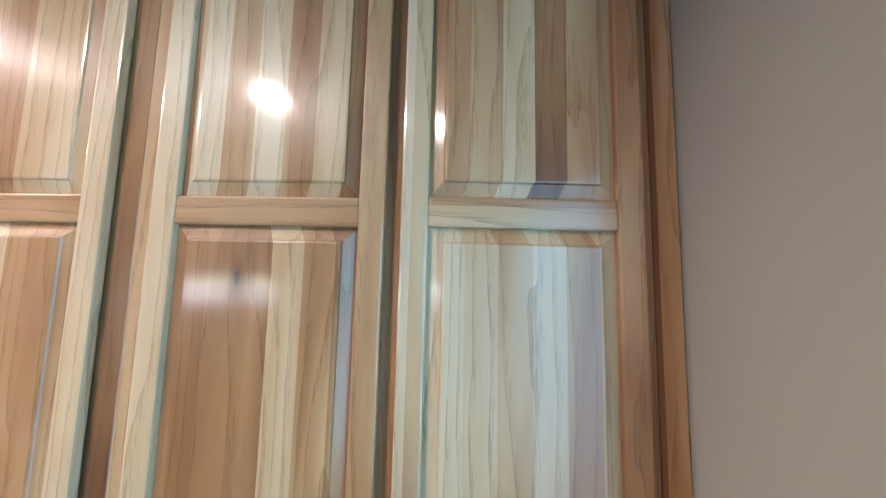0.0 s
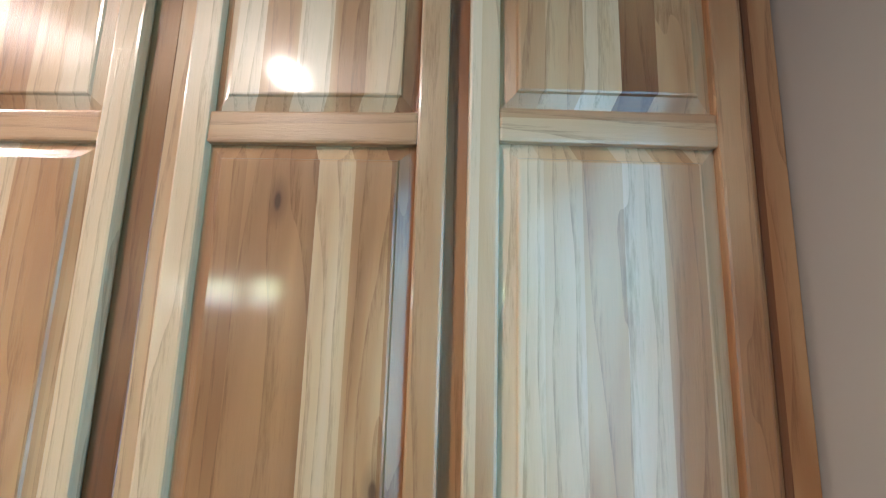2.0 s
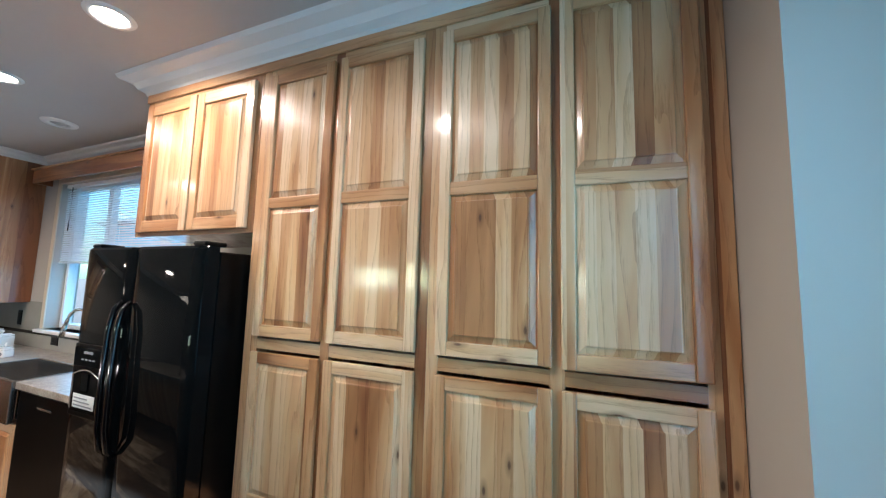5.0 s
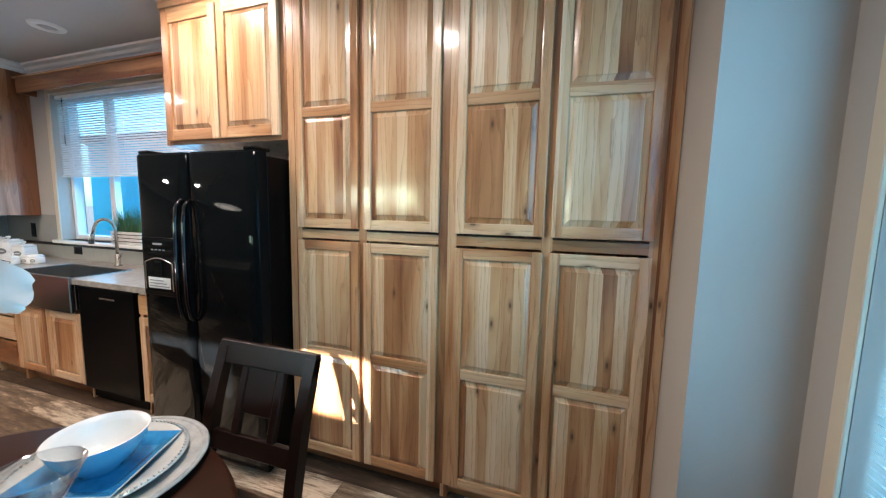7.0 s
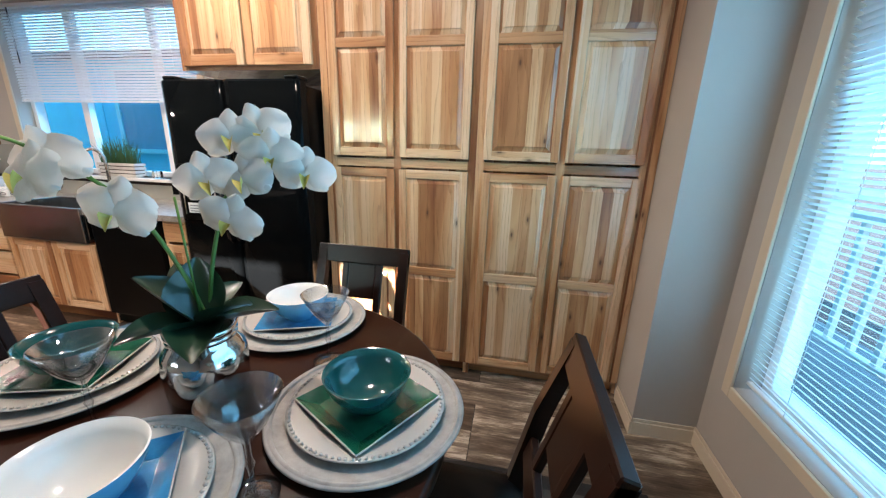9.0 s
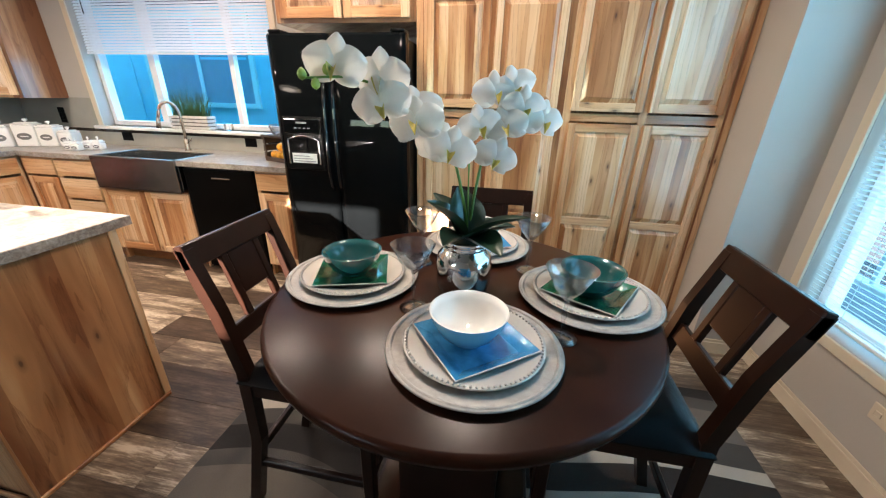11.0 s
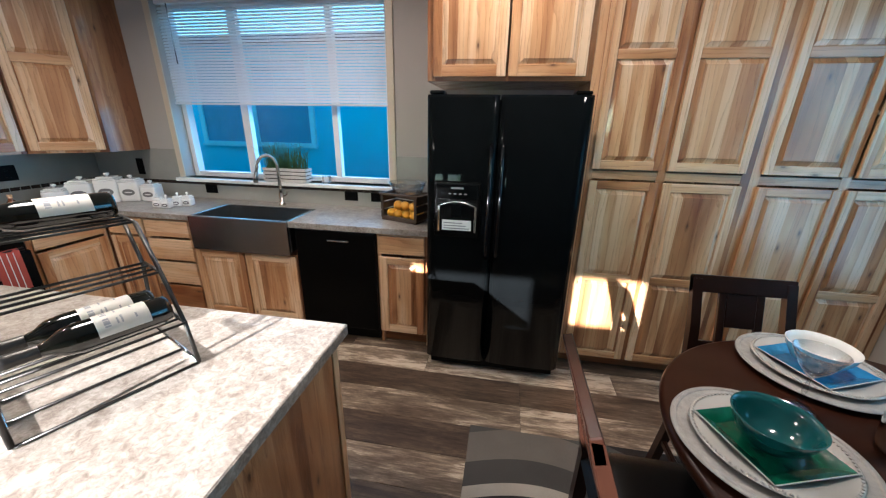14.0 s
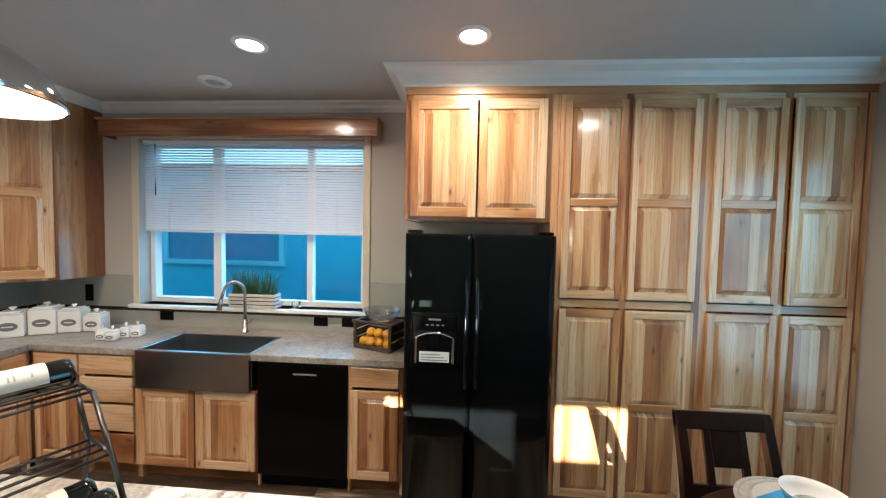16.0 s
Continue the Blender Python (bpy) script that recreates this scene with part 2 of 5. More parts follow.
def laminate():
    m, n, l, b = material("mottled_stone_laminate")
    v = mapped(n, l, (1, 1, 1))
    big = noise_tex(n, l, v, 7, 5, 0.6, 1.5)
    small = noise_tex(n, l, v, 55, 6, 0.7, 0.8)
    r1 = ramp(n, [(0.30, (0.06, 0.048, 0.04)), (0.45, (0.20, 0.165, 0.135)), (0.58, (0.33, 0.295, 0.255)), (0.75, (0.52, 0.475, 0.42))])
    l.new(math_node(n, l, "MULTIPLY_ADD", small, 0.65, math_node(n, l, "MULTIPLY", big, 0.42)), r1.inputs[0])
    l.new(r1.outputs[0], b.inputs["Base Color"])
    b.inputs["Roughness"].default_value = 0.28
    bump(n, l, b, small, 0.12, 0.0008)
    return m


LAMINATE = laminate()


def plank_mat():
    m, n, l, b = material("distressed_plank")
    rnd = n.new("ShaderNodeObjectInfo").outputs["Random"]
    v = mapped(n, l, (1.6, 9, 9), rnd)
    worn = noise_tex(n, l, v, 1.6, 8, 0.74, 0.3)
    grain = noise_tex(n, l, mapped(n, l, (4, 75, 75), rnd), 2.0, 7, 0.7)
    tone = math_node(n, l, "MULTIPLY_ADD", rnd, 0.25, math_node(n, l, "MULTIPLY_ADD", worn, 0.8, math_node(n, l, "MULTIPLY", grain, 0.30)))
    r = ramp(n, [(0.44, (0.018, 0.010, 0.006)), (0.57, (0.052, 0.031, 0.019)), (0.67, (0.100, 0.067, 0.043)), (0.75, (0.19, 0.136, 0.092)), (0.84, (0.50, 0.405, 0.30))])
    l.new(tone, r.inputs[0])
    l.new(r.outputs[0], b.inputs["Base Color"])
    b.inputs["Roughness"].default_value = 0.48
    b.inputs["Specular IOR Level"].default_value = 0.35
    bump(n, l, b, grain, 0.3, 0.001)
    return m


PLANK = plank_mat()


def rug_mat():
    m, n, l, b = material("wavy_pile_rug")
    sep = n.new("ShaderNodeSeparateXYZ")
    l.new(n.new("ShaderNodeTexCoord").outputs["Object"], sep.inputs[0])
    sx = math_node(n, l, "SINE", math_node(n, l, "MULTIPLY_ADD", sep.outputs["X"], 4.4, 2.6))
    sx2 = math_node(n, l, "SINE", math_node(n, l, "MULTIPLY_ADD", sep.outputs["X"], 2.3, 1.0))
    y = math_node(n, l, "MULTIPLY_ADD", sx, 0.055, math_node(n, l, "MULTIPLY_ADD", sx2, 0.09, sep.outputs["Y"]))
    fr = math_node(n, l, "FRACT", math_node(n, l, "DIVIDE", y, 0.86))
    r = ramp(n, [(0.0, (0.085, 0.078, 0.07)), (0.10, (0.60, 0.54, 0.46)), (0.19, (0.022, 0.018, 0.016)), (0.33, (0.60, 0.54, 0.46)), (0.40, (0.085, 0.078, 0.07)), (0.55, (0.21, 0.185, 0.155)), (0.76, (0.11, 0.10, 0.09)), (0.85, (0.025, 0.02, 0.018))], "CONSTANT")
    l.new(fr, r.inputs[0])
    pile = noise_tex(n, l, mapped(n, l, (1, 1, 1)), 260, 3)
    patch = noise_tex(n, l, mapped(n, l, (1, 1, 1)), 6, 3)
    r2 = ramp(n, [(0.25, (0.7, 0.7, 0.7)), (0.75, (1.1, 1.1, 1.1))])
    l.new(math_node(n, l, "MULTIPLY_ADD", pile, 0.6, math_node(n, l, "MULTIPLY", patch, 0.4)), r2.inputs[0])
    # The grey multiply puts the table's shade into the whole rug's colour.
    l.new(mix_rgb(n, l, 1.0, mix_rgb(n, l, 0.6, r.outputs[0], (0.27, 0.255, 0.24), "MULTIPLY"), r2.outputs[0], "MULTIPLY"), b.inputs["Base Color"])
    b.inputs["Roughness"].default_value = 0.95
    bump(n, l, b, pile, 0.6, 0.004)
    return m


RUG = rug_mat()

# ---- mesh helpers ----


def bx(x0, x1, y0, y1, z0, z1, bev=0.0, seg=1, bm=None):
    """A box, bevelled if asked, as a bmesh of its own or added to bm."""
    t = bmesh.new()
    v = [t.verts.new((x, y, z)) for x in (x0, x1) for y in (y0, y1) for z in (z0, z1)]
    for f in ((0, 1, 3, 2), (4, 6, 7, 5), (0, 4, 5, 1), (2, 3, 7, 6), (0, 2, 6, 4), (1, 5, 7, 3)):
        t.faces.new([v[i] for i in f])
    if bev:
        bmesh.ops.bevel(t, geom=t.edges[:], offset=bev, segments=seg, profile=0.6, affect="EDGES")
    return merge(bm, t)


def merge(bm, t):
    if bm is None:
        return t
    me = bpy.data.meshes.new("tmp")
    t.to_mesh(me)
    t.free()
    bm.from_mesh(me)
    bpy.data.meshes.remove(me)
    return bm


def lathe(prof, seg=40, bm=None, cx=0, cy=0, squash=1.0):
    """A surface of revolution from (radius, z) rows."""
    t = bmesh.new()
    rings = []
    for r, z in prof:
        if r < 1e-5:
            rings.append([t.verts.new((cx, cy, z))])
        else:
            rings.append([t.verts.new((cx + r * math.cos(2 * math.pi * k / seg), cy + squash * r * math.sin(2 * math.pi * k / seg), z)) for k in range(seg)])
    for a, b in zip(rings, rings[1:]):
        for k in range(seg):
            q = [a[k % len(a)], a[(k + 1) % len(a)], b[(k + 1) % len(b)], b[k % len(b)]]
            q = list(dict.fromkeys(q))
            if len(q) > 2:
                t.faces.new(q)
    for f in t.faces:
        f.smooth = True
    bmesh.ops.recalc_face_normals(t, faces=t.faces)
    return merge(bm, t)


def tube(pts, r, seg=8, bm=None, taper=None):
    """A round rod along points."""
    t = bmesh.new()
    pts = [Vector(p) for p in pts]
    rings = []
    up = Vector((0.31, 0.17, 0.93))
    for i, p in enumerate(pts):
        d = (pts[min(i + 1, len(pts) - 1)] - pts[max(i - 1, 0)]).normalized()
        a = d.cross(up)
        if a.length < 0.05:
            a = d.cross(Vector((1, 0, 0)))
        a.normalize()
        b = d.cross(a)
        rr = r if taper is None else r + (taper - r) * i / (len(pts) - 1)
        rings.append([t.verts.new(p + rr * (math.cos(2 * math.pi * k / seg) * a + math.sin(2 * math.pi * k / seg) * b)) for k in range(seg)])
    for a, b in zip(rings, rings[1:]):
        for k in range(seg):
            t.faces.new((a[k], a[(k + 1) % seg], b[(k + 1) % seg], b[k]))
    t.faces.new(rings[0])
    t.faces.new(rings[-1])
    for f in t.faces:
        f.smooth = len(f.verts) == 4
    bmesh.ops.recalc_face_normals(t, faces=t.faces)
    return merge(bm, t)


def link_mesh(name, bm, mat):
    me = bpy.data.meshes.new(name)
    bmesh.ops.recalc_face_normals(bm, faces=bm.faces)
    bm.to_mesh(me)
    bm.free()
    me.materials.append(mat)
    return new(name, me)


def part(name, bm, mat, parent, label=""):
    ob = link_mesh(name, bm, mat)
    ob.parent = parent
    return tagged(ob, label)


def structure(name, bm, mat, label, category):
    return tagged(link_mesh(name, bm, mat), label, category, "", "structure")


def thing(name, x, y, z, label, category, rz=0.0, group=""):
    e = new(name)
    e.empty_display_size = 0.1
    e.matrix_basis = pose(x, y, z, 0, 0, rz)
    return tagged(e, label, category, group)


def raised_panel(x0, x1, z0, z1, y):
    """A raised panel: a bevelled border rising to a flat field, facing -y."""
    t = bmesh.new()
    rows = ((0.0, 0.0), (0.003, 0.0), (0.025, -0.0085), (0.027, -0.0115), (0.030, -0.0125))
    rings = []
    for ins, dy in rows:
        rings.append([t.verts.new(p) for p in ((x0 + ins, y + dy, z0 + ins), (x1 - ins, y + dy, z0 + ins), (x1 - ins, y + dy, z1 - ins), (x0 + ins, y + dy, z1 - ins))])
    for a, b in zip(rings, rings[1:]):
        for k in range(4):
            t.faces.new((a[k], a[(k + 1) % 4], b[(k + 1) % 4], b[k]))
    t.faces.new(rings[-1])
    return t


def add_door(cab, x0, x1, z0, z1, mids=(), stile=0.052, rail=0.062, y=0.0, hinge=None, swing=0.0, raised=True):
    """A frame-and-panel door on a cabinet: its back board with stiles, rails and panels on it."""
    d = part("door", bx(x0 + 0.004, x1 - 0.004, y - 0.009, y - 0.002, z0 + 0.004, z1 - 0.004), HICK_P, cab)
    f = y - 0.022
    subs = []
    for a, b in ((x0, x0 + stile), (x1 - stile, x1)):
        subs.append(part("stile", bx(a, b, f, y - 0.003, z0, z1, 0.0045, 2), HICK, d))
    zs = [z0 + rail] + [v for mz in mids for v in (mz - rail / 2, mz + rail / 2)] + [z1 - rail]
    for a, b in [(z0, zs[0])] + [(zs[i], zs[i + 1]) for i in range(1, len(zs) - 1, 2)] + [(zs[-1], z1)]:
        subs.append(part("rail", bx(x0 + stile - 0.001, x1 - stile + 0.001, f + 0.0015, y - 0.003, a, b, 0.0045, 2), HICK_X, d))
    for i in range(0, len(zs), 2):
        subs.append(part("panel", raised_panel(x0 + stile - 0.002, x1 - stile + 0.002, zs[i] - 0.002, zs[i + 1] + 0.002, y - 0.0095), HICK_P, d))
    if swing:
        piv = Matrix.Translation((hinge, y, 0))
        d.matrix_basis = piv @ Matrix.Rotation(radians(swing), 4, "Z") @ piv.inverted()
    return d


def add_drawer(cab, x0, x1, z0, z1, y=0.0):
    return part("drawer_front", bx(x0, x1, y - 0.021, y - 0.002, z0, z1, 0.006, 2), HICK_X, cab)


def add_carcass(cab, w, h, d, z0=0.0, toe=0.0, frame=0.035, mids=(), posts=(), sides=HICK, back_mat=None):
    """Sides, back, top, bottom and face frame of a cabinet; the face frame's front is y = 0."""
    back_mat = back_mat or HICK_P
    part("side_panel", bx(0, 0.018, 0.019, d, z0, h), sides, cab)
    part("side_panel", bx(w - 0.018, w, 0.019, d, z0, h), sides, cab)
    part("back_panel", bx(0.018, w - 0.018, d - 0.008, d, z0 + toe, h), back_mat, cab)
    part("top_board", bx(0.018, w - 0.018, 0.019, d - 0.008, h - 0.018, h), back_mat, cab)
    part("bottom_board", bx(0.018, w - 0.018, 0.019, d - 0.008, z0 + toe, z0 + toe + 0.018), back_mat, cab)
    if toe:
        part("toe_kick", bx(0.018, w - 0.018, 0.06, 0.075, z0, z0 + toe), HICK_TRIM, cab)
    for a, b in [(0, frame), (w - frame, w)] + [(p - frame / 2, p + frame / 2) for p in posts]:
        part("face_frame_stile", bx(a, b, 0, 0.019, z0 + toe, h, 0.001), HICK_DARK, cab)
    for a, b in [(z0 + toe, z0 + toe + frame), (h - frame, h)] + [(p - frame / 2, p + frame / 2) for p in mids]:
        part("face_frame_rail", bx(frame, w - frame, 0.0012, 0.019, a, b), HICK_X, cab)


# ---- rooms: shell ----
XL, XR, YB, W = -4.98, 1.285, -4.0, 1.15
RX = 0.985
PY = 0.60
kx0, kx1, kz0, kz1 = -4.05, -2.155, 1.09, 2.455
dy0, dy1, dz0, dz1 = -1.75, 0.135, 0.450, 2.36
bwx0, bwx1, bwz0, bwz1 = -3.60, -2.00, 1.465, 1.90
T = 0.20


def wall_with_hole(name, axis, at, out, lo, hi, top, holes, label):
    """A thick wall with openings through it. axis 'x': runs along x at y = at; 'y': runs along y at x = at."""
    bm = bmesh.new()
    a, b = sorted((at, at + out))

    def add(u0, u1, z0, z1):
        if u1 - u0 < 1e-4 or z1 - z0 < 1e-4:
            return
        if axis == "x":
            bx(u0, u1, a, b, z0, z1, bm=bm)
        else:
            bx(a, b, u0, u1, z0, z1, bm=bm)
    u = lo
    for h0, h1, z0, z1 in holes:
        add(u, h0, 0, top)
        add(h0, h1, 0, z0)
        add(h0, h1, z1, top)
        u = h1
    add(u, hi, 0, top)
    return structure(name, bm, WALL, label, "wall")


wall_with_hole("wall_north", "x", W, T, XL - T, XR + T, CEIL, [(kx0, kx1, kz0, kz1)], "beige painted kitchen wall behind the sink")
wall_with_hole("wall_west", "y", XL, -T, YB, W, CEIL, [], "beige painted kitchen wall behind the range")
wall_with_hole("wall_east", "y", XR, T, YB, W, CEIL, [(dy0, dy1, dz0, dz1)], "beige painted dining wall with a wide window")
wall_with_hole("wall_south", "x", YB, -T, XL - T, XR + T, CEIL, [(bwx0, -2.63, bwz0, bwz1), (-2.53, bwx1, bwz0, bwz1)], "plain beige wall with two windows")
structure("wall_return", bx(RX, XR, 0.305, W, 0, CEIL), WALL, "boxed-out beige wall beside the pantry cabinets", "wall")
structure("ceiling", bx(XL - T, XR + T, YB - T, W + T, CEIL, CEIL + 0.1), CEILING, "flat grey-white ceiling", "ceiling")

# crown moulding over the cabinets and along the walls
CROWN = ((0.0, 0.0), (0.012, 0.0), (0.016, 0.016), (0.045, 0.032), (0.062, 0.062), (0.112, 0.078), (0.122, 0.10))


def crown(name, p, q, nrm, miter0=0.0, miter1=0.0, size=1.0):
    """A moulding from p to q under the ceiling, projecting along nrm; mitres lengthen the ends with the projection."""
    bm = bmesh.new()
    p, q, nrm = Vector((*p, 0)), Vector((*q, 0)), Vector((*nrm, 0))
    d = (q - p).normalized()
    rows = []
    for out, up in CROWN + ((0.0, 0.10),):
        out, up = out * size, 0.1 + (up - 0.1) * size
        rows.append([bm.verts.new(p + nrm * out - d * out * miter0 + Vector((0, 0, CEIL - 0.1 + up))), bm.verts.new(q + nrm * out + d * out * miter1 + Vector((0, 0, CEIL - 0.1 + up)))])
    for a, b in zip(rows, rows[1:] + rows[:1]):
        bm.faces.new((a[0], a[1], b[1], b[0]))
    bm.faces.new([r[0] for r in rows])
    bm.faces.new([r[1] for r in rows])
    return structure(name, bm, WHITE, "white crown moulding at the ceiling", "moulding")


crown("trim_crown_pantry", (-1.732, PY), (RX, PY), (0, -1), 1, -1)
crown("trim_crown_fridge_side", (-1.732, W), (-1.732, PY), (-1, 0), -1, 1)
crown("trim_crown_north", (-4.36, W), (-1.732, W), (0, -1), -1, -1, 0.68)
crown("trim_crown_corner", (-4.36, 0.81), (-4.36, W), (1, 0), 0.41, -1, 0.68)
crown("trim_crown_diagonal", (-4.68, 0.49), (-4.36, 0.81), (0.7071, -0.7071), 0.41, 0.41, 0.68)
crown("trim_crown_west", (-4.68, YB), (-4.68, 0.49), (1, 0), 0, 0.41, 0.68)
crown("trim_crown_return", (RX, 0.305), (XR, 0.305), (0, -1), 1, -1)
crown("trim_crown_return_side", (RX, PY), (RX, 0.305), (-1, 0), -1, 1)
crown("trim_crown_east", (XR, 0.305), (XR, YB), (-1, 0), -1, 0)


def baseboard(name, x0, x1, y0, y1):
    bm = bx(x0, x1, y0, y1, 0, 0.075, 0.002)
    dx, dy = (0.004, 0) if x1 - x0 < y1 - y0 else (0, 0.004)
    bx(x0 + dx, x1 - dx, y0 + dy, y1 - dy, 0.075, 0.095, 0.003, 2, bm)
    return structure(name, bm, CREAM, "cream painted baseboard", "baseboard")


baseboard("baseboard_return_side", RX - 0.014, RX, 0.291, PY - 0.03)
baseboard("baseboard_return", RX, XR - 0.014, 0.291, 0.305)
baseboard("baseboard_east", XR - 0.014, XR, YB, 0.305)
baseboard("baseboard_south", XL, XR - 0.014, YB, YB + 0.014)

# ---- kitchen window ----


def casing(name, axis, at, u0, u1, z0, z1, w, out, mat, bottom=True):
    """Flat casing round an opening, on the wall's inner face."""
    bm = bmesh.new()
    a, b = sorted((at, at + out))

    def add(p0, p1, q0, q1):
        if axis == "x":
            bx(p0, p1, a, b, q0, q1, 0.003, 1, bm)
        else:
            bx(a, b, p0, p1, q0, q1, 0.003, 1, bm)
    add(u0 - w, u0, z0 - (w if bottom else 0), z1 + w)
    add(u1, u1 + w, z0 - (w if bottom else 0), z1 + w)
    add(u0, u1, z1, z1 + w)
    if bottom:
        add(u0, u1, z0 - w, z0)
    return structure(name, bm, mat, "painted window casing", "window trim")


def window_unit(name, axis, at, u0, u1, z0, z1, mulls, label, fw=0.045, rails=()):
    e = thing(name, 0, 0, 0, label, "window")
    tagged(e, kind="structure")

    def bar(nm, p0, p1, q0, q1, o0, o1):
        b = bx(p0, p1, at + o0, at + o1, q0, q1, 0.003) if axis == "x" else bx(at + o0, at + o1, p0, p1, q0, q1, 0.003)
        return part(nm, b, VINYL, e)
    bar("window_frame", u0, u0 + fw, z0, z1, 0, 0.07)
    bar("window_frame", u1 - fw, u1, z0, z1, 0, 0.07)
    bar("window_frame", u0 + fw, u1 - fw, z0, z0 + fw, 0, 0.07)
    bar("window_frame", u0 + fw, u1 - fw, z1 - fw, z1, 0, 0.07)
    xs = [u0 + fw]
    for c, w in mulls:
        bar("mullion", c - w / 2, c + w / 2, z0 + fw, z1 - fw, 0.005, 0.06)
        xs += [c - w / 2, c + w / 2]
    xs.append(u1 - fw)
    for i in range(0, len(xs), 2):
        for r in rails:
            bar("sash_rail", xs[i], xs[i + 1], r - 0.018, r + 0.018, 0.01, 0.05)
        a, b = xs[i], xs[i + 1]
        g = bx(a, b, at + 0.03, at + 0.034, z0 + fw, z1 - fw) if axis == "x" else bx(at + 0.03, at + 0.034, a, b, z0 + fw, z1 - fw)
        p = part("pane", g, WINDOW_GLASS, e)
        p.visible_shadow = False
    return e


window_unit("window_1", "x", W + 0.10, kx0, kx1, kz0, kz1, [(-3.45, 0.07), (-2.64, 0.05)], "white vinyl kitchen window over the sink, three lights")
casing("trim_window_1", "x", W, kx0, kx1, kz0, kz1, 0.055, -0.012, CREAM, False)
structure("sill_window_1", bx(kx0 - 0.07, kx1 + 0.07, W - 0.05, W + 0.17, kz0 - 0.028, kz0, 0.004), WHITE, "white painted window sill above the backsplash", "window sill")
window_unit("window_2", "y", XR + 0.10, dy0, dy1, dz0, dz1, [(-0.74, 0.06)], "tall white vinyl dining window behind blinds", 0.05, (1.30,))
casing("trim_window_2", "y", XR, dy0, dy1, dz0, dz1, 0.052, -0.014, CREAM)
window_unit("window_3", "x", YB - 0.10, bwx0, -2.63, bwz0, bwz1, [], "white vinyl window in the far wall")
window_unit("window_4", "x", YB - 0.10, -2.53, bwx1, bwz0, bwz1, [], "white vinyl window in the far wall")


def blind(name, axis, at, u0, u1, z0, z1, step, tilt, label):
    """Slatted blind: head rail, bottom rail, ladder cords and one slat object per slat on one mesh."""
    e = thing(name, 0, 0, 0, label, "blind")

    def mk(nm, p0, p1, o, h, zz0, zz1, mat, bev=0.0):
        b = bx(p0, p1, at - o, at + o, zz0, zz1, bev) if axis == "x" else bx(at - o, at + o, p0, p1, zz0, zz1, bev)
        return part(nm, b, mat, e)
    mk("head_rail", u0, u1, 0.018, 0, z1 - 0.03, z1, VINYL, 0.003)
    mk("bottom_rail", u0, u1, 0.012, 0, z0, z0 + 0.016, VINYL, 0.004)
    me_bm = bmesh.new()
    prev = None
    n = 5
    for k in range(n):
        s = (k / (n - 1) - 0.5) * 0.026
        c = 0.0022 * (1 - (2 * k / (n - 1) - 1) ** 2)
        dv = s * math.cos(radians(tilt)) - c * math.sin(radians(tilt))
        zv = s * math.sin(radians(tilt)) + c * math.cos(radians(tilt))
        row = [me_bm.verts.new((u, at + dv, zv) if axis == "x" else (at + dv, u, zv)) for u in (u0 + 0.004, u1 - 0.004)]
        if prev:
            f = me_bm.faces.new((prev[0], prev[1], row[1], row[0]))
            f.smooth = True
        prev = row
    me = bpy.data.meshes.new("slat")
    me_bm.to_mesh(me)
    me_bm.free()
    me.materials.append(SLAT)
    z = z0 + 0.03
    while z < z1 - 0.04:
        o = new("slat", me)
        o.parent = e
        o.location = (0, 0, z)
        z += step
    for f in (0.12, 0.5, 0.88):
        u = u0 + f * (u1 - u0)
        p = [(u, at - 0.014, z0 + 0.01), (u, at - 0.014, z1 - 0.02)] if axis == "x" else [(at - 0.014, u, z0 + 0.01), (at - 0.014, u, z1 - 0.02)]
        part("ladder_cord", tube(p, 0.0012, 5), VINYL, e)
    u = u0 + 0.06 * (u1 - u0)
    p = [(u, at - 0.02, z1 - 0.45), (u, at - 0.02, z1 - 0.03)] if axis == "x" else [(at - 0.02, u, z1 - 0.45), (at - 0.02, u, z1 - 0.03)]
    part("tilt_wand", tube(p, 0.004, 6), GLASS, e)
    return e


blind("window_blind", "x", W + 0.045, kx0 + 0.01, kx1 - 0.01, 1.695, kz1 - 0.005, 0.0215, 53, "white mini blind half lowered over the sink window")
blind("window_blind", "y", XR + 0.045, dy0 + 0.01, dy1 - 0.01, dz0 + 0.03, dz1 - 0.005, 0.0225, -30, "white mini blind lowered over the dining window")
VY0, VZ0, VZ1 = W - 0.135, 2.445, 2.57
val = thing("window_valance", -3.14, VY0, VZ0, "stained wood valance box above the sink window", "valance")
VH = VZ1 - VZ0
part("front_board", bx(-1.12, 1.12, 0, 0.02, 0, VH, 0.003), HICK_TRIM, val)
for x in (-1.12, 1.10):
    part("side_board", bx(x, x + 0.02, 0.0205, W - VY0, 0, VH, 0.002), HICK_TRIM, val)
part("top_cap", bx(-1.135, 1.135, -0.015, W - VY0, VH + 0.0005, VH + 0.0155, 0.003), HICK_TRIM, val)

# ---- pantry ----
DEPTH = W - PY


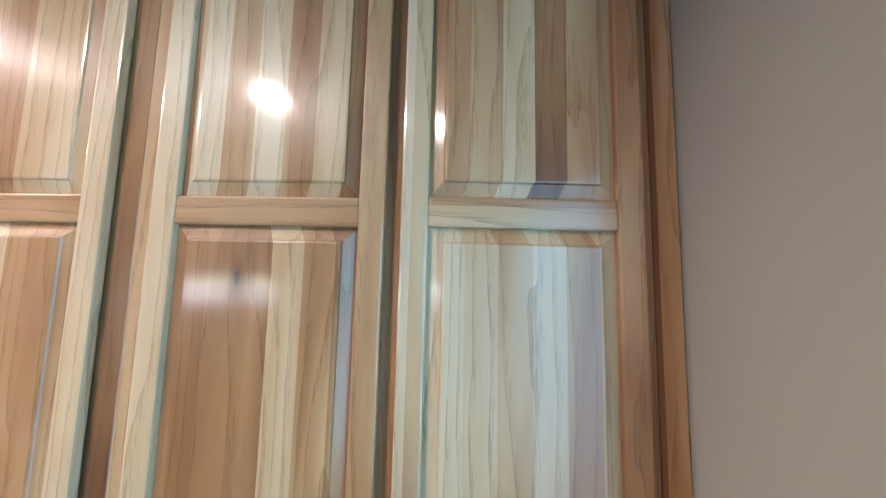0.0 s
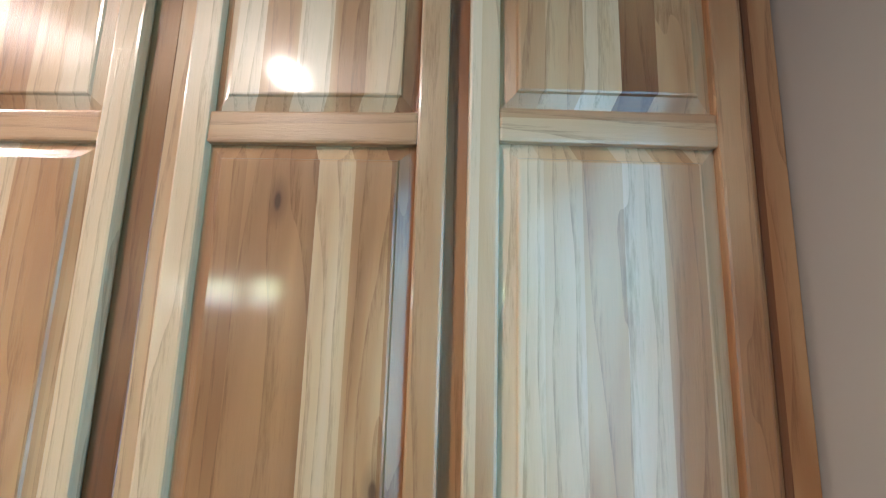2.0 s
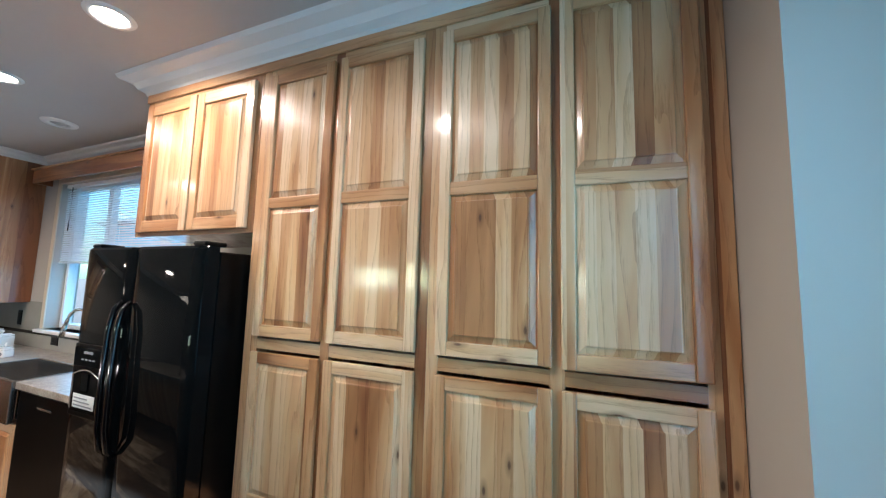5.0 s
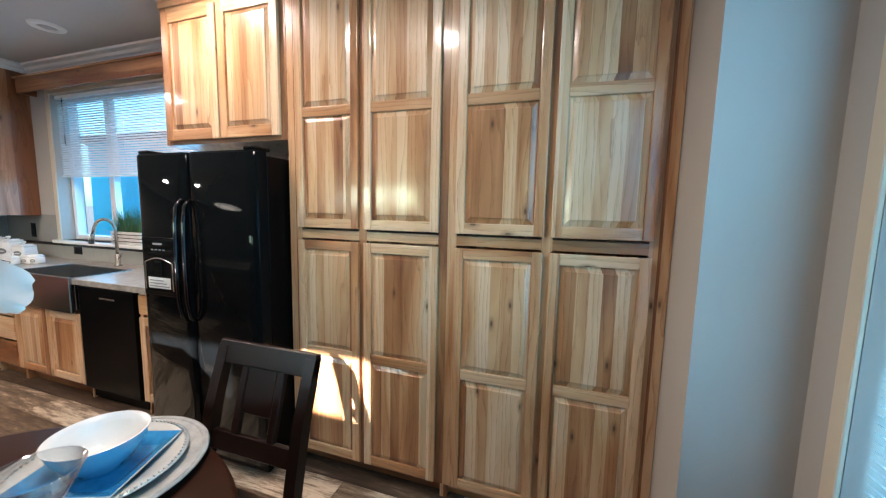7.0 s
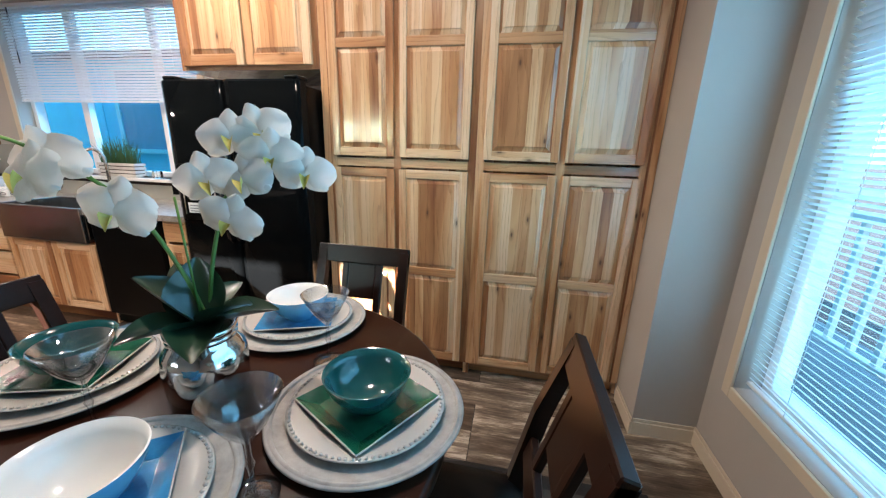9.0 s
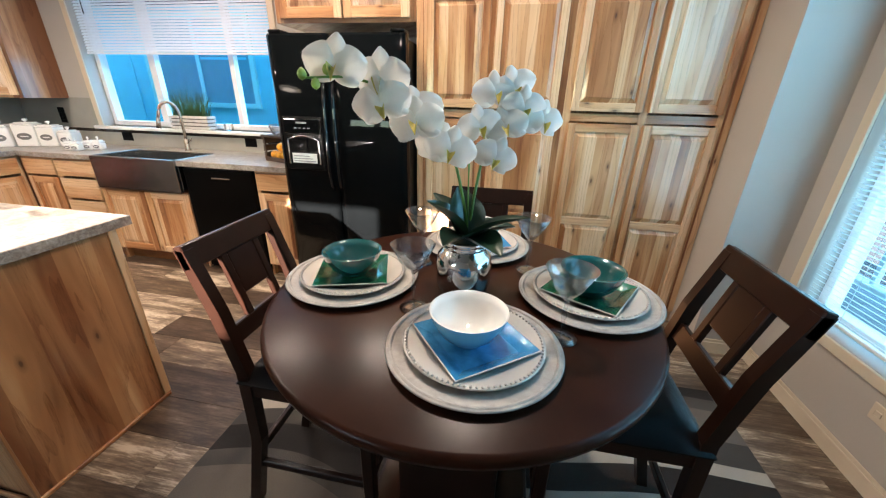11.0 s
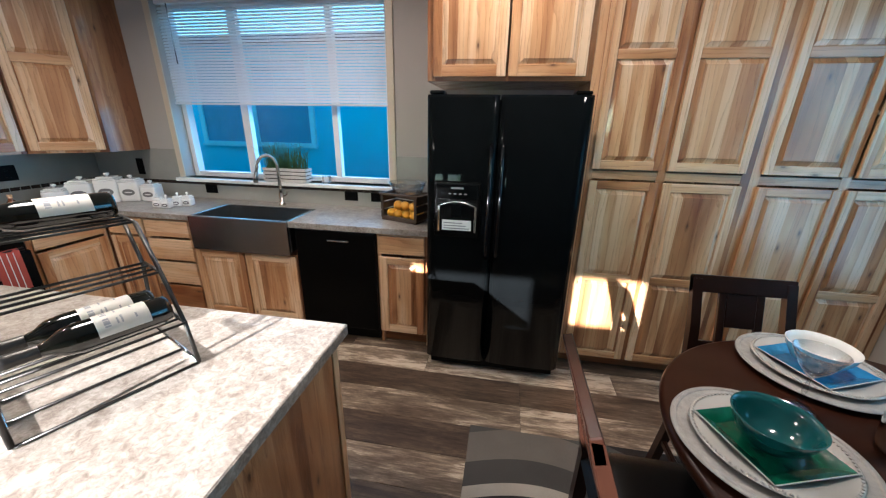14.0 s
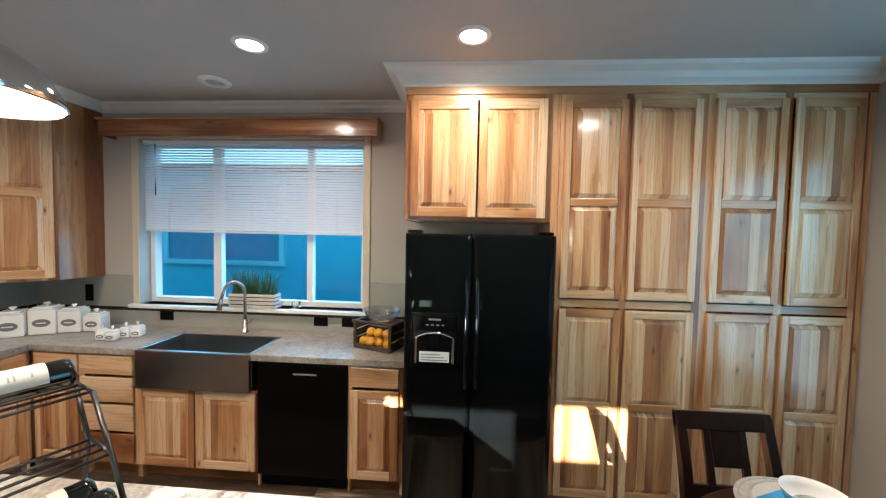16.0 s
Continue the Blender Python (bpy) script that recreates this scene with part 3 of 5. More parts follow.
def pantry(x0, x1, left, mid, right, swings):
    """Tall cabinet from x0 to x1; left and right are the frame's margins beside the doors, mid the middle post."""
    w = x1 - x0
    cab = thing("pantry_cabinet", x0, PY, 0, "tall hickory pantry cabinet with four raised-panel doors", "cabinet", 0, "pantry cabinets")
    add_carcass(cab, w, 2.60, DEPTH, 0, 0.085, 0.045, (1.316,), (mid,))
    for a, b in ((0.045, left + 0.012), (w - right - 0.012, w - 0.045)):
        if b > a + 0.015:
            part("face_frame_stile", bx(a, b, 0.0006, 0.019, 0.085, 2.60), HICK_DARK, cab)
    for z in (0.45, 0.85, 1.30, 1.66, 2.03):
        part("shelf", bx(0.018, w - 0.018, 0.03, DEPTH - 0.008, z, z + 0.019, 0.001), CREAM, cab, "pale edge-banded shelf board")
    for i, (a, b) in enumerate(((left, mid - 0.014), (mid + 0.014, w - right))):
        add_door(cab, a, b, 1.350, 2.548, (1.936,), stile=0.043, rail=0.049, hinge=b if i else a, swing=swings[i])
        add_door(cab, a, b, 0.098, 1.284, (0.682,), stile=0.043, rail=0.049)
    return cab


pantry(-0.826, 0.072, 0.066, 0.449, 0.040, (0, 0))
pantry(0.072, RX - 0.002, 0.040, 0.446, 0.066, (0, 2.5))
structure("trim_pantry_top", bx(-1.73, RX - 0.002, PY - 0.012, PY, 2.585, 2.634, 0.002), HICK_TRIM, "wood strip under the crown moulding", "trim")

over = thing("wall_cabinet", -1.730, PY, 1.81, "deep hickory cabinet with two doors above the refrigerator", "cabinet")
add_carcass(over, 0.902, 0.79, DEPTH, 0, 0.0, 0.045)
add_door(over, 0.035, 0.446, 0.022, 0.745)
add_door(over, 0.458, 0.868, 0.022, 0.745)

# ---- base cabinets along the sink wall ----
BY, TOP = 0.600, 0.914


def base(x0, x1, y=BY, rz=0.0, fronts=(), label="hickory base cabinet with a drawer over a panelled door", org=None):
    w = x1 - x0
    ox, oy = org or (x0, y)
    cab = thing("base_cabinet", ox, oy, 0, label, "cabinet", rz, "base cabinets")
    add_carcass(cab, w, 0.872, 0.538, 0, 0.10, 0.03)
    for kind, a, b, c, d in fronts:
        if kind == "door":
            add_door(cab, a, b, c, d, stile=0.055, rail=0.055)
        else:
            add_drawer(cab, a, b, c, d)
    return cab


base(-4.35, -3.96, fronts=[("drawer", 0.06, 0.38, 0.725, 0.855), ("door", 0.06, 0.38, 0.115, 0.705)])
base(-3.96, -3.555, fronts=[("drawer", 0.01, 0.395, 0.725, 0.855), ("drawer", 0.01, 0.395, 0.535, 0.705), ("drawer", 0.01, 0.395, 0.335, 0.515), ("drawer", 0.01, 0.395, 0.115, 0.315)], label="hickory base cabinet with four stacked drawers")
sink_base = thing("sink_cabinet", -3.555, BY, 0, "hickory sink base cabinet with two doors under the apron sink", "cabinet", 0, "base cabinets")
add_carcass(sink_base, 0.865, 0.655, 0.538, 0, 0.10, 0.03)
add_door(sink_base, 0.012, 0.424, 0.115, 0.645, stile=0.055, rail=0.055)
add_door(sink_base, 0.436, 0.848, 0.115, 0.645, stile=0.055, rail=0.055)
base(-2.085, -1.720, fronts=[("drawer", 0.02, 0.338, 0.725, 0.855), ("door", 0.02, 0.338, 0.115, 0.705)])
base(0, 0.50, rz=90, org=(-4.33, 0.09), fronts=[("drawer", 0.03, 0.47, 0.725, 0.855), ("door", 0.03, 0.47, 0.115, 0.705)])

dw = thing("dishwasher", -2.69, BY, 0, "black built-in dishwasher with a pocket handle", "dishwasher")
part("tub", bx(0.01, 0.595, 0.02, 0.53, 0.02, 0.868), BLACK_SATIN, dw)
part("door", bx(0.006, 0.599, -0.028, 0.018, 0.11, 0.862, 0.008, 2), BLACK_SATIN, dw)
part("kick_plate", bx(0.02, 0.585, 0.03, 0.04, 0.01, 0.10), BLACK_SATIN, dw)
part("handle", bx(0.25, 0.41, -0.036, -0.026, 0.79, 0.803, 0.004, 2), STEEL, dw, "slim bright handle bar")

# worktop with the sink cut-out, and the left leg
SX0, SX1 = -3.515, -2.72
ct = bmesh.new()
yw = W - 0.012
outline = ((XL, yw), (XL, 0.10), (-4.30, 0.10), (-4.30, 0.562), (SX0, 0.562), (SX0, 0.957), (SX1, 0.957), (SX1, 0.562), (-1.715, 0.562), (-1.715, yw))
low = [ct.verts.new((x, y, 0.874)) for x, y in outline]
mid_ = [ct.verts.new((x, y, TOP - 0.003)) for x, y in outline]
upp = [ct.verts.new((x + (0.003 if x < -4.9 else -0.0), y + (0.003 if y < 0.8 else -0.003), TOP)) for x, y in outline]
for a, b in ((low, mid_), (mid_, upp)):
    for k in range(10):
        ct.faces.new((a[k], a[(k + 1) % 10], b[(k + 1) % 10], b[k]))
ct.faces.new(low)
ct.faces.new(upp)
tagged(link_mesh("worktop", ct, LAMINATE), "grey-brown mottled stone-look laminate worktop", "countertop")

tagged(link_mesh("worktop", bx(XL, -4.30, -1.6, -0.675, 0.874, TOP, 0.004, 2), LAMINATE), "laminate worktop beyond the range", "countertop")
sink = thing("apron_sink", (SX0 + SX1) / 2, 0.722, 0.66, "brushed steel farmhouse apron sink", "sink")
hw, y0, y1, zt = 0.395, -0.178, 0.233, 0.258
part("apron_front", bx(-hw, hw, y0, y0 + 0.03, 0.0, zt, 0.006, 2), STEEL, sink)
for x in (-hw, hw - 0.02):
    part("basin_wall", bx(x, x + 0.02, y0 + 0.03, y1, 0.02, zt, 0.003), STEEL, sink)
part("basin_wall", bx(-hw + 0.02, hw - 0.02, y1 - 0.02, y1, 0.02, zt, 0.003), STEEL, sink)
part("basin_floor", bx(-hw + 0.02, hw - 0.02, y0 + 0.03, y1 - 0.02, 0.02, 0.03), STEEL, sink)
part("drain", lathe([(0, 0.033), (0.04, 0.033), (0.045, 0.031)], 20), CHROME, sink)

fau = thing("faucet", -3.07, 1.045, TOP, "brushed nickel gooseneck pull-down faucet", "faucet")
part("base", lathe([(0, 0), (0.028, 0), (0.028, 0.008), (0.019, 0.015), (0.019, 0.10), (0.015, 0.105)], 24), NICKEL, fau)
arc = [(0, 0, 0.09), (0, 0, 0.30)] + [(-0.075 * (1 - math.cos(a)) * 0.8, -0.075 * (1 - math.cos(a)) * 0.6, 0.30 + 0.105 * math.sin(a)) for a in [math.pi * k / 12 for k in range(1, 12)]] + [(-0.128, -0.096, 0.275)]
part("spout", tube(arc, 0.0125, 12), NICKEL, fau)
part("spray_head", tube([(-0.128, -0.096, 0.28), (-0.140, -0.104, 0.195)], 0.015, 12, taper=0.019), NICKEL, fau)
part("lever", tube([(0.018, 0, 0.075), (0.05, -0.005, 0.085), (0.065, -0.008, 0.115)], 0.006, 8), NICKEL, fau)

# backsplash: light tile with a dark mosaic band above
TILE = plain("grey_glazed_tile", (0.34, 0.33, 0.29), 0.25, vary=0.08, scale=5, bumpy=0.0)
bs = structure("backsplash", bx(XL + 0.012, -1.715, W - 0.006, W, TOP - 0.03, kz0 - 0.029), TILE, "grey tile backsplash above the worktop", "backsplash")
structure("backsplash_upper", bx(XL + 0.012, kx0 - 0.057, W - 0.006, W, kz0 - 0.028, 1.33), TILE, "grey tile beside the sink window", "backsplash")
structure("backsplash_upper_east", bx(kx1 + 0.057, -1.715, W - 0.006, W, kz0 - 0.028, 1.33), TILE, "grey tile beside the sink window", "backsplash")
structure("backsplash_west", bx(XL, XL + 0.006, -1.6, W - 0.006, TOP - 0.03, 1.34), TILE, "grey tile backsplash above the worktop", "backsplash")

# ---- left wall cabinets ----
corner = thing("wall_cabinet", -4.36, W - 0.002, 1.322, "hickory corner wall cabinet with an angled door", "cabinet", 0, "wall cabinets")
cb = bmesh.new()
H = 1.341
base_pts = [(0, 0), (0, -0.338), (-0.32, -0.658), (-0.618, -0.658), (-0.618, 0)]
lo = [cb.verts.new((x, y, 0)) for x, y in base_pts]
hi = [cb.verts.new((x, y, H)) for x, y in base_pts]
for k in range(5):
    cb.faces.new((lo[k], lo[(k + 1) % 5], hi[(k + 1) % 5], hi[k]))
cb.faces.new(lo)
cb.faces.new(hi)
part("body", cb, HICK_DARK, corner, "plain hickory side panel with dark knots")
dd = add_door(corner, 0.02, 0.432, 0.02, 1.290, (0.64,))
dd.matrix_basis = pose(-0.32, -0.658, 0, 0, 0, 45)
for yy in (0.488, 0.068, -0.352):
    wc = thing("wall_cabinet", -4.68, yy - 0.42, 1.322, "hickory wall cabinet with a raised-panel door", "cabinet", 90, "wall cabinets")
    add_carcass(wc, 0.418, 1.341, 0.296, 0, 0, 0.035)
    add_door(wc, 0.02, 0.398, 0.02, 1.290, (0.64,))

# ---- range ----
rg = thing("range", -4.30, -0.67, 0, "black freestanding range with red towels on its handle", "range", 90)
part("body", bx(0, 0.755, 0.02, 0.56, 0.02, 0.905, 0.004), BLACK_SATIN, rg)
part("cooktop", bx(-0.003, 0.758, -0.01, 0.56, 0.905, 0.922, 0.004), BLACK_GLOSS, rg)
part("oven_door", bx(0.01, 0.745, -0.03, 0.02, 0.22, 0.76, 0.006), BLACK_GLOSS, rg)
part("control_panel", bx(0, 0.755, 0.50, 0.56, 0.922, 1.09, 0.01), BLACK_SATIN, rg)
part("handle", tube([(0.06, -0.06, 0.785), (0.695, -0.06, 0.785)], 0.011, 10), BLACK_SATIN, rg)
for k in range(4):
    part("knob", tube([(0.12 + 0.17 * k, 0.50, 1.0), (0.12 + 0.17 * k, 0.475, 1.0)], 0.02, 12), BLACK_SATIN, rg)
RED = plain("red_cotton", (0.36, 0.055, 0.035), 0.9, vary=0.15, scale=20, bumpy=0.4)
for k, x in enumerate((0.42, 0.60)):
    tw = thing("dish_towel", -4.30 + 0.06, -0.67 + x, 0.5, "folded red striped dish towel hung on the oven handle", "towel", 90, "dish towels")
    tb = bmesh.new()
    prof = [(-0.012, 0.03), (-0.014, 0.15), (-0.013, 0.285), (0.0, 0.299), (0.013, 0.285), (0.013, 0.12)]
    rows = []
    for j in range(7):
        u = -0.065 + 0.13 * j / 6
        rows.append([tb.verts.new((u, y + 0.003 * math.sin(j * 2.1), z)) for y, z in prof])
    for a, b in zip(rows, rows[1:]):
        for i in range(len(prof) - 1):
            tb.faces.new((a[i], a[i + 1], b[i + 1], b[i])).smooth = True
    part("cloth", tb, RED, tw)
    for u in (-0.03, 0.0, 0.03):
        part("stripe", bx(u - 0.002, u + 0.002, -0.018, -0.0165, 0.04, 0.28), CERAMIC, tw)

# ---- refrigerator ----
FX0, FX1, FY, FZ = -1.684, -0.834, 0.378, 1.727
fr = thing("refrigerator", FX0, FY, 0, "gloss black side-by-side refrigerator with a dispenser", "refrigerator")
fw = FX1 - FX0
seam = 0.387
part("body", bx(0.008, fw - 0.008, 0.085, 0.60, 0.03, FZ - 0.02, 0.006), BLACK_SATIN, fr)
part("toe_grille", bx(0.02, fw - 0.02, 0.05, 0.085, 0.02, 0.085, 0.004), BLACK_SATIN, fr)


def fridge_door(x0, x1, name):
    """A door skin, slightly crowned across its width."""
    b = bmesh.new()
    n = 14
    rows = []
    for k in range(n + 1):
        u = k / n
        e = min(u, 1 - u) * (x1 - x0)
        y = 0.006 * (2 * u - 1) ** 2
        if e < 0.012:
            y += 0.014 * (1 - e / 0.012) ** 2
        x = x0 + u * (x1 - x0)
        rows.append([b.verts.new((x, y, 0.09)), b.verts.new((x, y, FZ - 0.012)), b.verts.new((x, y + 0.012, FZ)), b.verts.new((x, 0.078, FZ)), b.verts.new((x, 0.078, 0.09))])
    for a, c in zip(rows, rows[1:]):
        for i in range(5):
            f = b.faces.new((a[i], a[(i + 1) % 5], c[(i + 1) % 5], c[i]))
            f.smooth = i == 0
    b.faces.new(rows[0])
    b.faces.new(rows[-1])
    return part(name, b, BLACK_GLOSS, fr)


fd = fridge_door(0, seam - 0.003, "freezer_door")
fridge_door(seam + 0.003, fw, "fridge_door")
for x in (seam - 0.03, seam + 0.03):
    pts = [(x, 0.0, 0.83), (x, -0.028, 0.86), (x, -0.042, 0.95), (x, -0.046, 1.15), (x, -0.042, 1.36), (x, -0.028, 1.45), (x, 0.0, 1.48)]
    part("door_handle", tube(pts, 0.011, 10), HANDLE_GLOSS, fr, "bowed gloss black door handle")
dp = part("dispenser", bx(0.045, 0.315, -0.012, 0.0, 0.95, 1.275, 0.006, 2), BLACK_SATIN, fr)
part("control_panel", bx(0.06, 0.30, -0.019, -0.011, 1.175, 1.262, 0.004), BLACK_GLOSS, dp)
part("niche", bx(0.07, 0.29, -0.0165, -0.0125, 0.975, 1.155, 0.002), plain("dispenser_recess", (0.002, 0.002, 0.002), 0.5, bumpy=0, spec=0.04), dp)
part("paddle", bx(0.15, 0.21, -0.024, -0.0165, 1.07, 1.15, 0.003), BLACK_GLOSS, dp)
part("label_sheet", bx(0.095, 0.265, -0.020, -0.0185, 0.995, 1.055), plain("paper_label", (0.72, 0.72, 0.70), 0.7, bumpy=0), dp, "white paper instruction label")
INK = plain("grey_print", (0.25, 0.25, 0.26), 0.7, bumpy=0)
for k in range(3):
    part("print_bar", bx(0.105, 0.255 - 0.02 * k, -0.0212, -0.020, 1.003 + 0.016 * k, 1.009 + 0.016 * k), INK, dp)
# Chrome strips and arc added for the bright reflections round the dispenser.
for x in (0.074, 0.286):
    part("side_glint", bx(x - 0.006, x + 0.006, -0.021, -0.0165, 0.985, 1.135, 0.002), CHROME, dp, "bright strip standing in for a reflection")
part("arch_glint", tube([(0.072 + 0.216 * k / 12, -0.019, 1.135 + 0.028 * math.sin(math.pi * k / 12)) for k in range(13)], 0.004, 8), CHROME, dp, "bright arc standing in for a reflection")
part("badge", bx(0.145, 0.215, -0.0205, -0.019, 1.235, 1.245), INK, dp, "small grey maker's badge")
for k in range(4):
    part("button", bx(0.13 + 0.03 * k, 0.145 + 0.03 * k, -0.0205, -0.019, 1.205, 1.211), INK, dp)
for x in (0.05, fw - 0.05):
    part("hinge_cover", bx(x - 0.04, x + 0.04, 0.02, 0.12, FZ + 0.001, FZ + 0.02, 0.006), BLACK_SATIN, fr)

# ---- island ----
isl = thing("kitchen_island", -1.768, -1.210, 0, "hickory kitchen island with plank-look end panels", "island")
IL = 1.9
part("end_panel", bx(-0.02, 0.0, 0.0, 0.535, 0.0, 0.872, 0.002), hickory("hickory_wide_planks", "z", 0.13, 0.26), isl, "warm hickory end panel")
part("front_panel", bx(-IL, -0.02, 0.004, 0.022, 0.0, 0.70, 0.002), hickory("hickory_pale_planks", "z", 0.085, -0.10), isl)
part("upper_panel", bx(-IL, -0.02, 0.0, 0.022, 0.702, 0.872, 0.002), HICK_X, isl)
part("corner_post", bx(-0.045, 0.003, -0.006, 0.003, 0.0, 0.872, 0.002), HICK_DARK, isl)
part("back_panel", bx(-IL, -0.02, 0.515, 0.535, 0.09, 0.872, 0.002), HICK_P, isl)
part("side_panel", bx(-IL - 0.02, -IL, 0.0, 0.535, 0.0, 0.872, 0.002), HICK_P, isl)
part("shoe_moulding", bx(0.0, 0.012, -0.01, 0.535, 0.0, 0.02, 0.004), HICK_TRIM, isl)
part("shoe_moulding", bx(-IL, 0.012, -0.018, -0.006, 0.0, 0.02, 0.004), HICK_TRIM, isl)
part("corner_strip", bx(0.0, 0.006, 0.505, 0.539, 0.02, 0.872, 0.002), HICK_DARK, isl)
it = thing("island_top", -1.750, -1.527, 0.873, "mottled stone-look laminate island top in the sun", "countertop")
part("surface", bx(-2.055, -0.003, 0.003, 0.917, 0.0, TOP - 0.873, 0.003, 2), LAMINATE, it)
part("edge_band", bx(-0.003, 0.0, 0.002, 0.918, 0.001, TOP - 0.875, 0.0008), LAMINATE, it)
part("edge_band", bx(-2.055, -0.003, 0.0, 0.003, 0.001, TOP - 0.875, 0.0008), LAMINATE, it)
part("edge_band", bx(-2.055, -0.003, 0.917, 0.920, 0.001, TOP - 0.875, 0.0008), LAMINATE, it)

# ---- dining table ----
TX, TY, TZ, TR = -0.300, -0.903, 0.900, 0.508
tb = thing("dining_table", TX, TY, 0, "round espresso-stained pedestal dining table", "table")
part("tabletop", lathe([(0, TZ - 0.035), (TR - 0.02, TZ - 0.035), (TR - 0.004, TZ - 0.028), (TR, TZ - 0.015), (TR - 0.004, TZ - 0.003), (TR - 0.012, TZ), (0, TZ)], 96), TABLE_WOOD, tb)
part("apron", lathe([(TR - 0.09, TZ - 0.12), (TR - 0.07, TZ - 0.12), (TR - 0.07, TZ - 0.036), (TR - 0.09, TZ - 0.036)], 64), ESPRESSO, tb)
part("pedestal", bx(-0.15, 0.15, -0.15, 0.15, 0.09, TZ - 0.036, 0.012, 2), ESPRESSO, tb)
part("base_plinth", bx(-0.27, 0.27, -0.27, 0.27, 0.012, 0.09, 0.012, 2), ESPRESSO, tb)

# ---- chairs ----


def chair(x, y, rz, label):
    """Counter-height chair; local -y is the front, the back's top stands over y = 0."""
    e = thing("dining_chair", x, y, 0.011, label, "chair", rz, "chairs round the table")
    w, sz = 0.168, 0.61
    for s in (-1, 1):
        b = bmesh.new()
        prof = [(-0.03, 0.0), (-0.10, sz * 0.55), (-0.105, sz), (-0.06, 0.815), (0.0, 0.998)]
        rows = []
        for yy, zz in prof:
            d = 0.019 if zz < 0.9 else 0.015
            rows.append([b.verts.new((s * w + a, yy + c, zz)) for a, c in ((-0.018, -d), (0.018, -d), (0.018, d), (-0.018, d))])
        for r0, r1 in zip(rows, rows[1:]):
            for k in range(4):
                b.faces.new((r0[k], r0[(k + 1) % 4], r1[(k + 1) % 4], r1[k]))
        b.faces.new(rows[0])
        b.faces.new(rows[-1])
        part("back_post", b, ESPRESSO, e)
        part("front_leg", bx(s * w - 0.019, s * w + 0.019, -0.50, -0.462, 0, sz - 0.03, 0.004), ESPRESSO, e)
        part("side_stretcher", bx(s * w - 0.01, s * w + 0.01, -0.465, -0.085, 0.20, 0.228, 0.003), ESPRESSO, e)
        part("seat_rail", bx(s * w - 0.012, s * w + 0.012, -0.465, -0.10, sz - 0.09, sz - 0.032, 0.002), ESPRESSO, e)
    tilt = Matrix.Translation((0, 0, 0.998)) @ Matrix.Rotation(radians(-16), 4, "X")

    def back_piece(name, x0, x1, z0, z1, t=0.011):
        b = bx(x0, x1, -t, t, z0, z1, 0.003)
        bmesh.ops.transform(b, matrix=tilt, verts=b.verts)
        return part(name, b, ESPRESSO, e)
    back_piece("top_rail", -w - 0.018, w + 0.018, -0.058, 0.012, 0.0135)
    back_piece("splat_bar", -0.082, -0.055, -0.262, -0.056, 0.010)
    back_piece("splat_bar", 0.055, 0.082, -0.262, -0.056, 0.010)
    back_piece("splat_panel", -0.056, 0.056, -0.195, -0.056, 0.008)
    back_piece("lower_rail", -w + 0.017, w - 0.017, -0.315, -0.258, 0.010)
    part("front_stretcher", bx(-w + 0.018, w - 0.018, -0.492, -0.47, 0.22, 0.25, 0.003), ESPRESSO, e)
    part("back_stretcher", bx(-w + 0.018, w - 0.018, -0.10, -0.082, 0.26, 0.29, 0.003), ESPRESSO, e)
    part("front_rail", bx(-w + 0.018, w - 0.018, -0.495, -0.473, sz - 0.09, sz - 0.032, 0.002), ESPRESSO, e)
    s = bmesh.new()
    n = 10
    grid = []
    for i in range(n + 1):
        row = []
        for j in range(n + 1):
            u, v = i / n * 2 - 1, j / n * 2 - 1
            h = 0.052 * (1 - abs(u) ** 5) ** 0.5 * (1 - abs(v) ** 5) ** 0.5
            row.append(s.verts.new((u * 0.196, -0.295 + v * 0.21, sz - 0.028 + h)))
        grid.append(row)
    for i in range(n):
        for j in range(n):
            s.faces.new((grid[i][j], grid[i + 1][j], grid[i + 1][j + 1], grid[i][j + 1])).smooth = True
    part("seat_cushion", s, LEATHER, e, "padded black leather seat")
    part("seat_board", bx(-0.195, 0.195, -0.504, -0.087, sz - 0.032, sz - 0.026), LEATHER, e)
    return e


chair(-1.030, -0.876, 90, "espresso wood dining chair with black leather seat, sunlit back")
chair(0.455, -0.848, -90, "espresso wood dining chair with black leather seat beside the window")
chair(-0.275, -0.130, 0, "espresso wood dining chair with black leather seat near the pantry")

# ---- rug ----
rb = bx(-1.335, 0.95, -2.05, -0.075, 0.0015, 0.011, 0.003)
tagged(link_mesh("area_rug", rb, RUG), "grey and beige rug with wavy dark bands under the table", "rug")

# ---- recessed ceiling lights and vent ----
LENS = emitter("lit_lens", (1.0, 0.93, 0.80), 6.0)
for cx, cy in CANS:
    e = thing("recessed_light", cx, cy, CEIL, "lit recessed ceiling light with a white trim ring", "ceiling light", 0, "recessed lights")
    part("trim_ring", lathe([(0.062, -0.002), (0.068, -0.010), (0.088, -0.006), (0.092, 0.0)], 32), WHITE, e)
    part("lens", lathe([(0, -0.003), (0.063, -0.003)], 32), LENS, e, "glowing lens")
e = thing("ceiling_vent", -3.07, 0.72, CEIL, "round white ceiling vent", "vent")
part("rim", lathe([(0.055, -0.004), (0.06, -0.014), (0.10, -0.008), (0.104, 0.0)], 28), WHITE, e)
part("grille", lathe([(0, -0.012), (0.03, -0.012), (0.035, -0.004), (0.056, -0.004)], 28), CEILING, e)

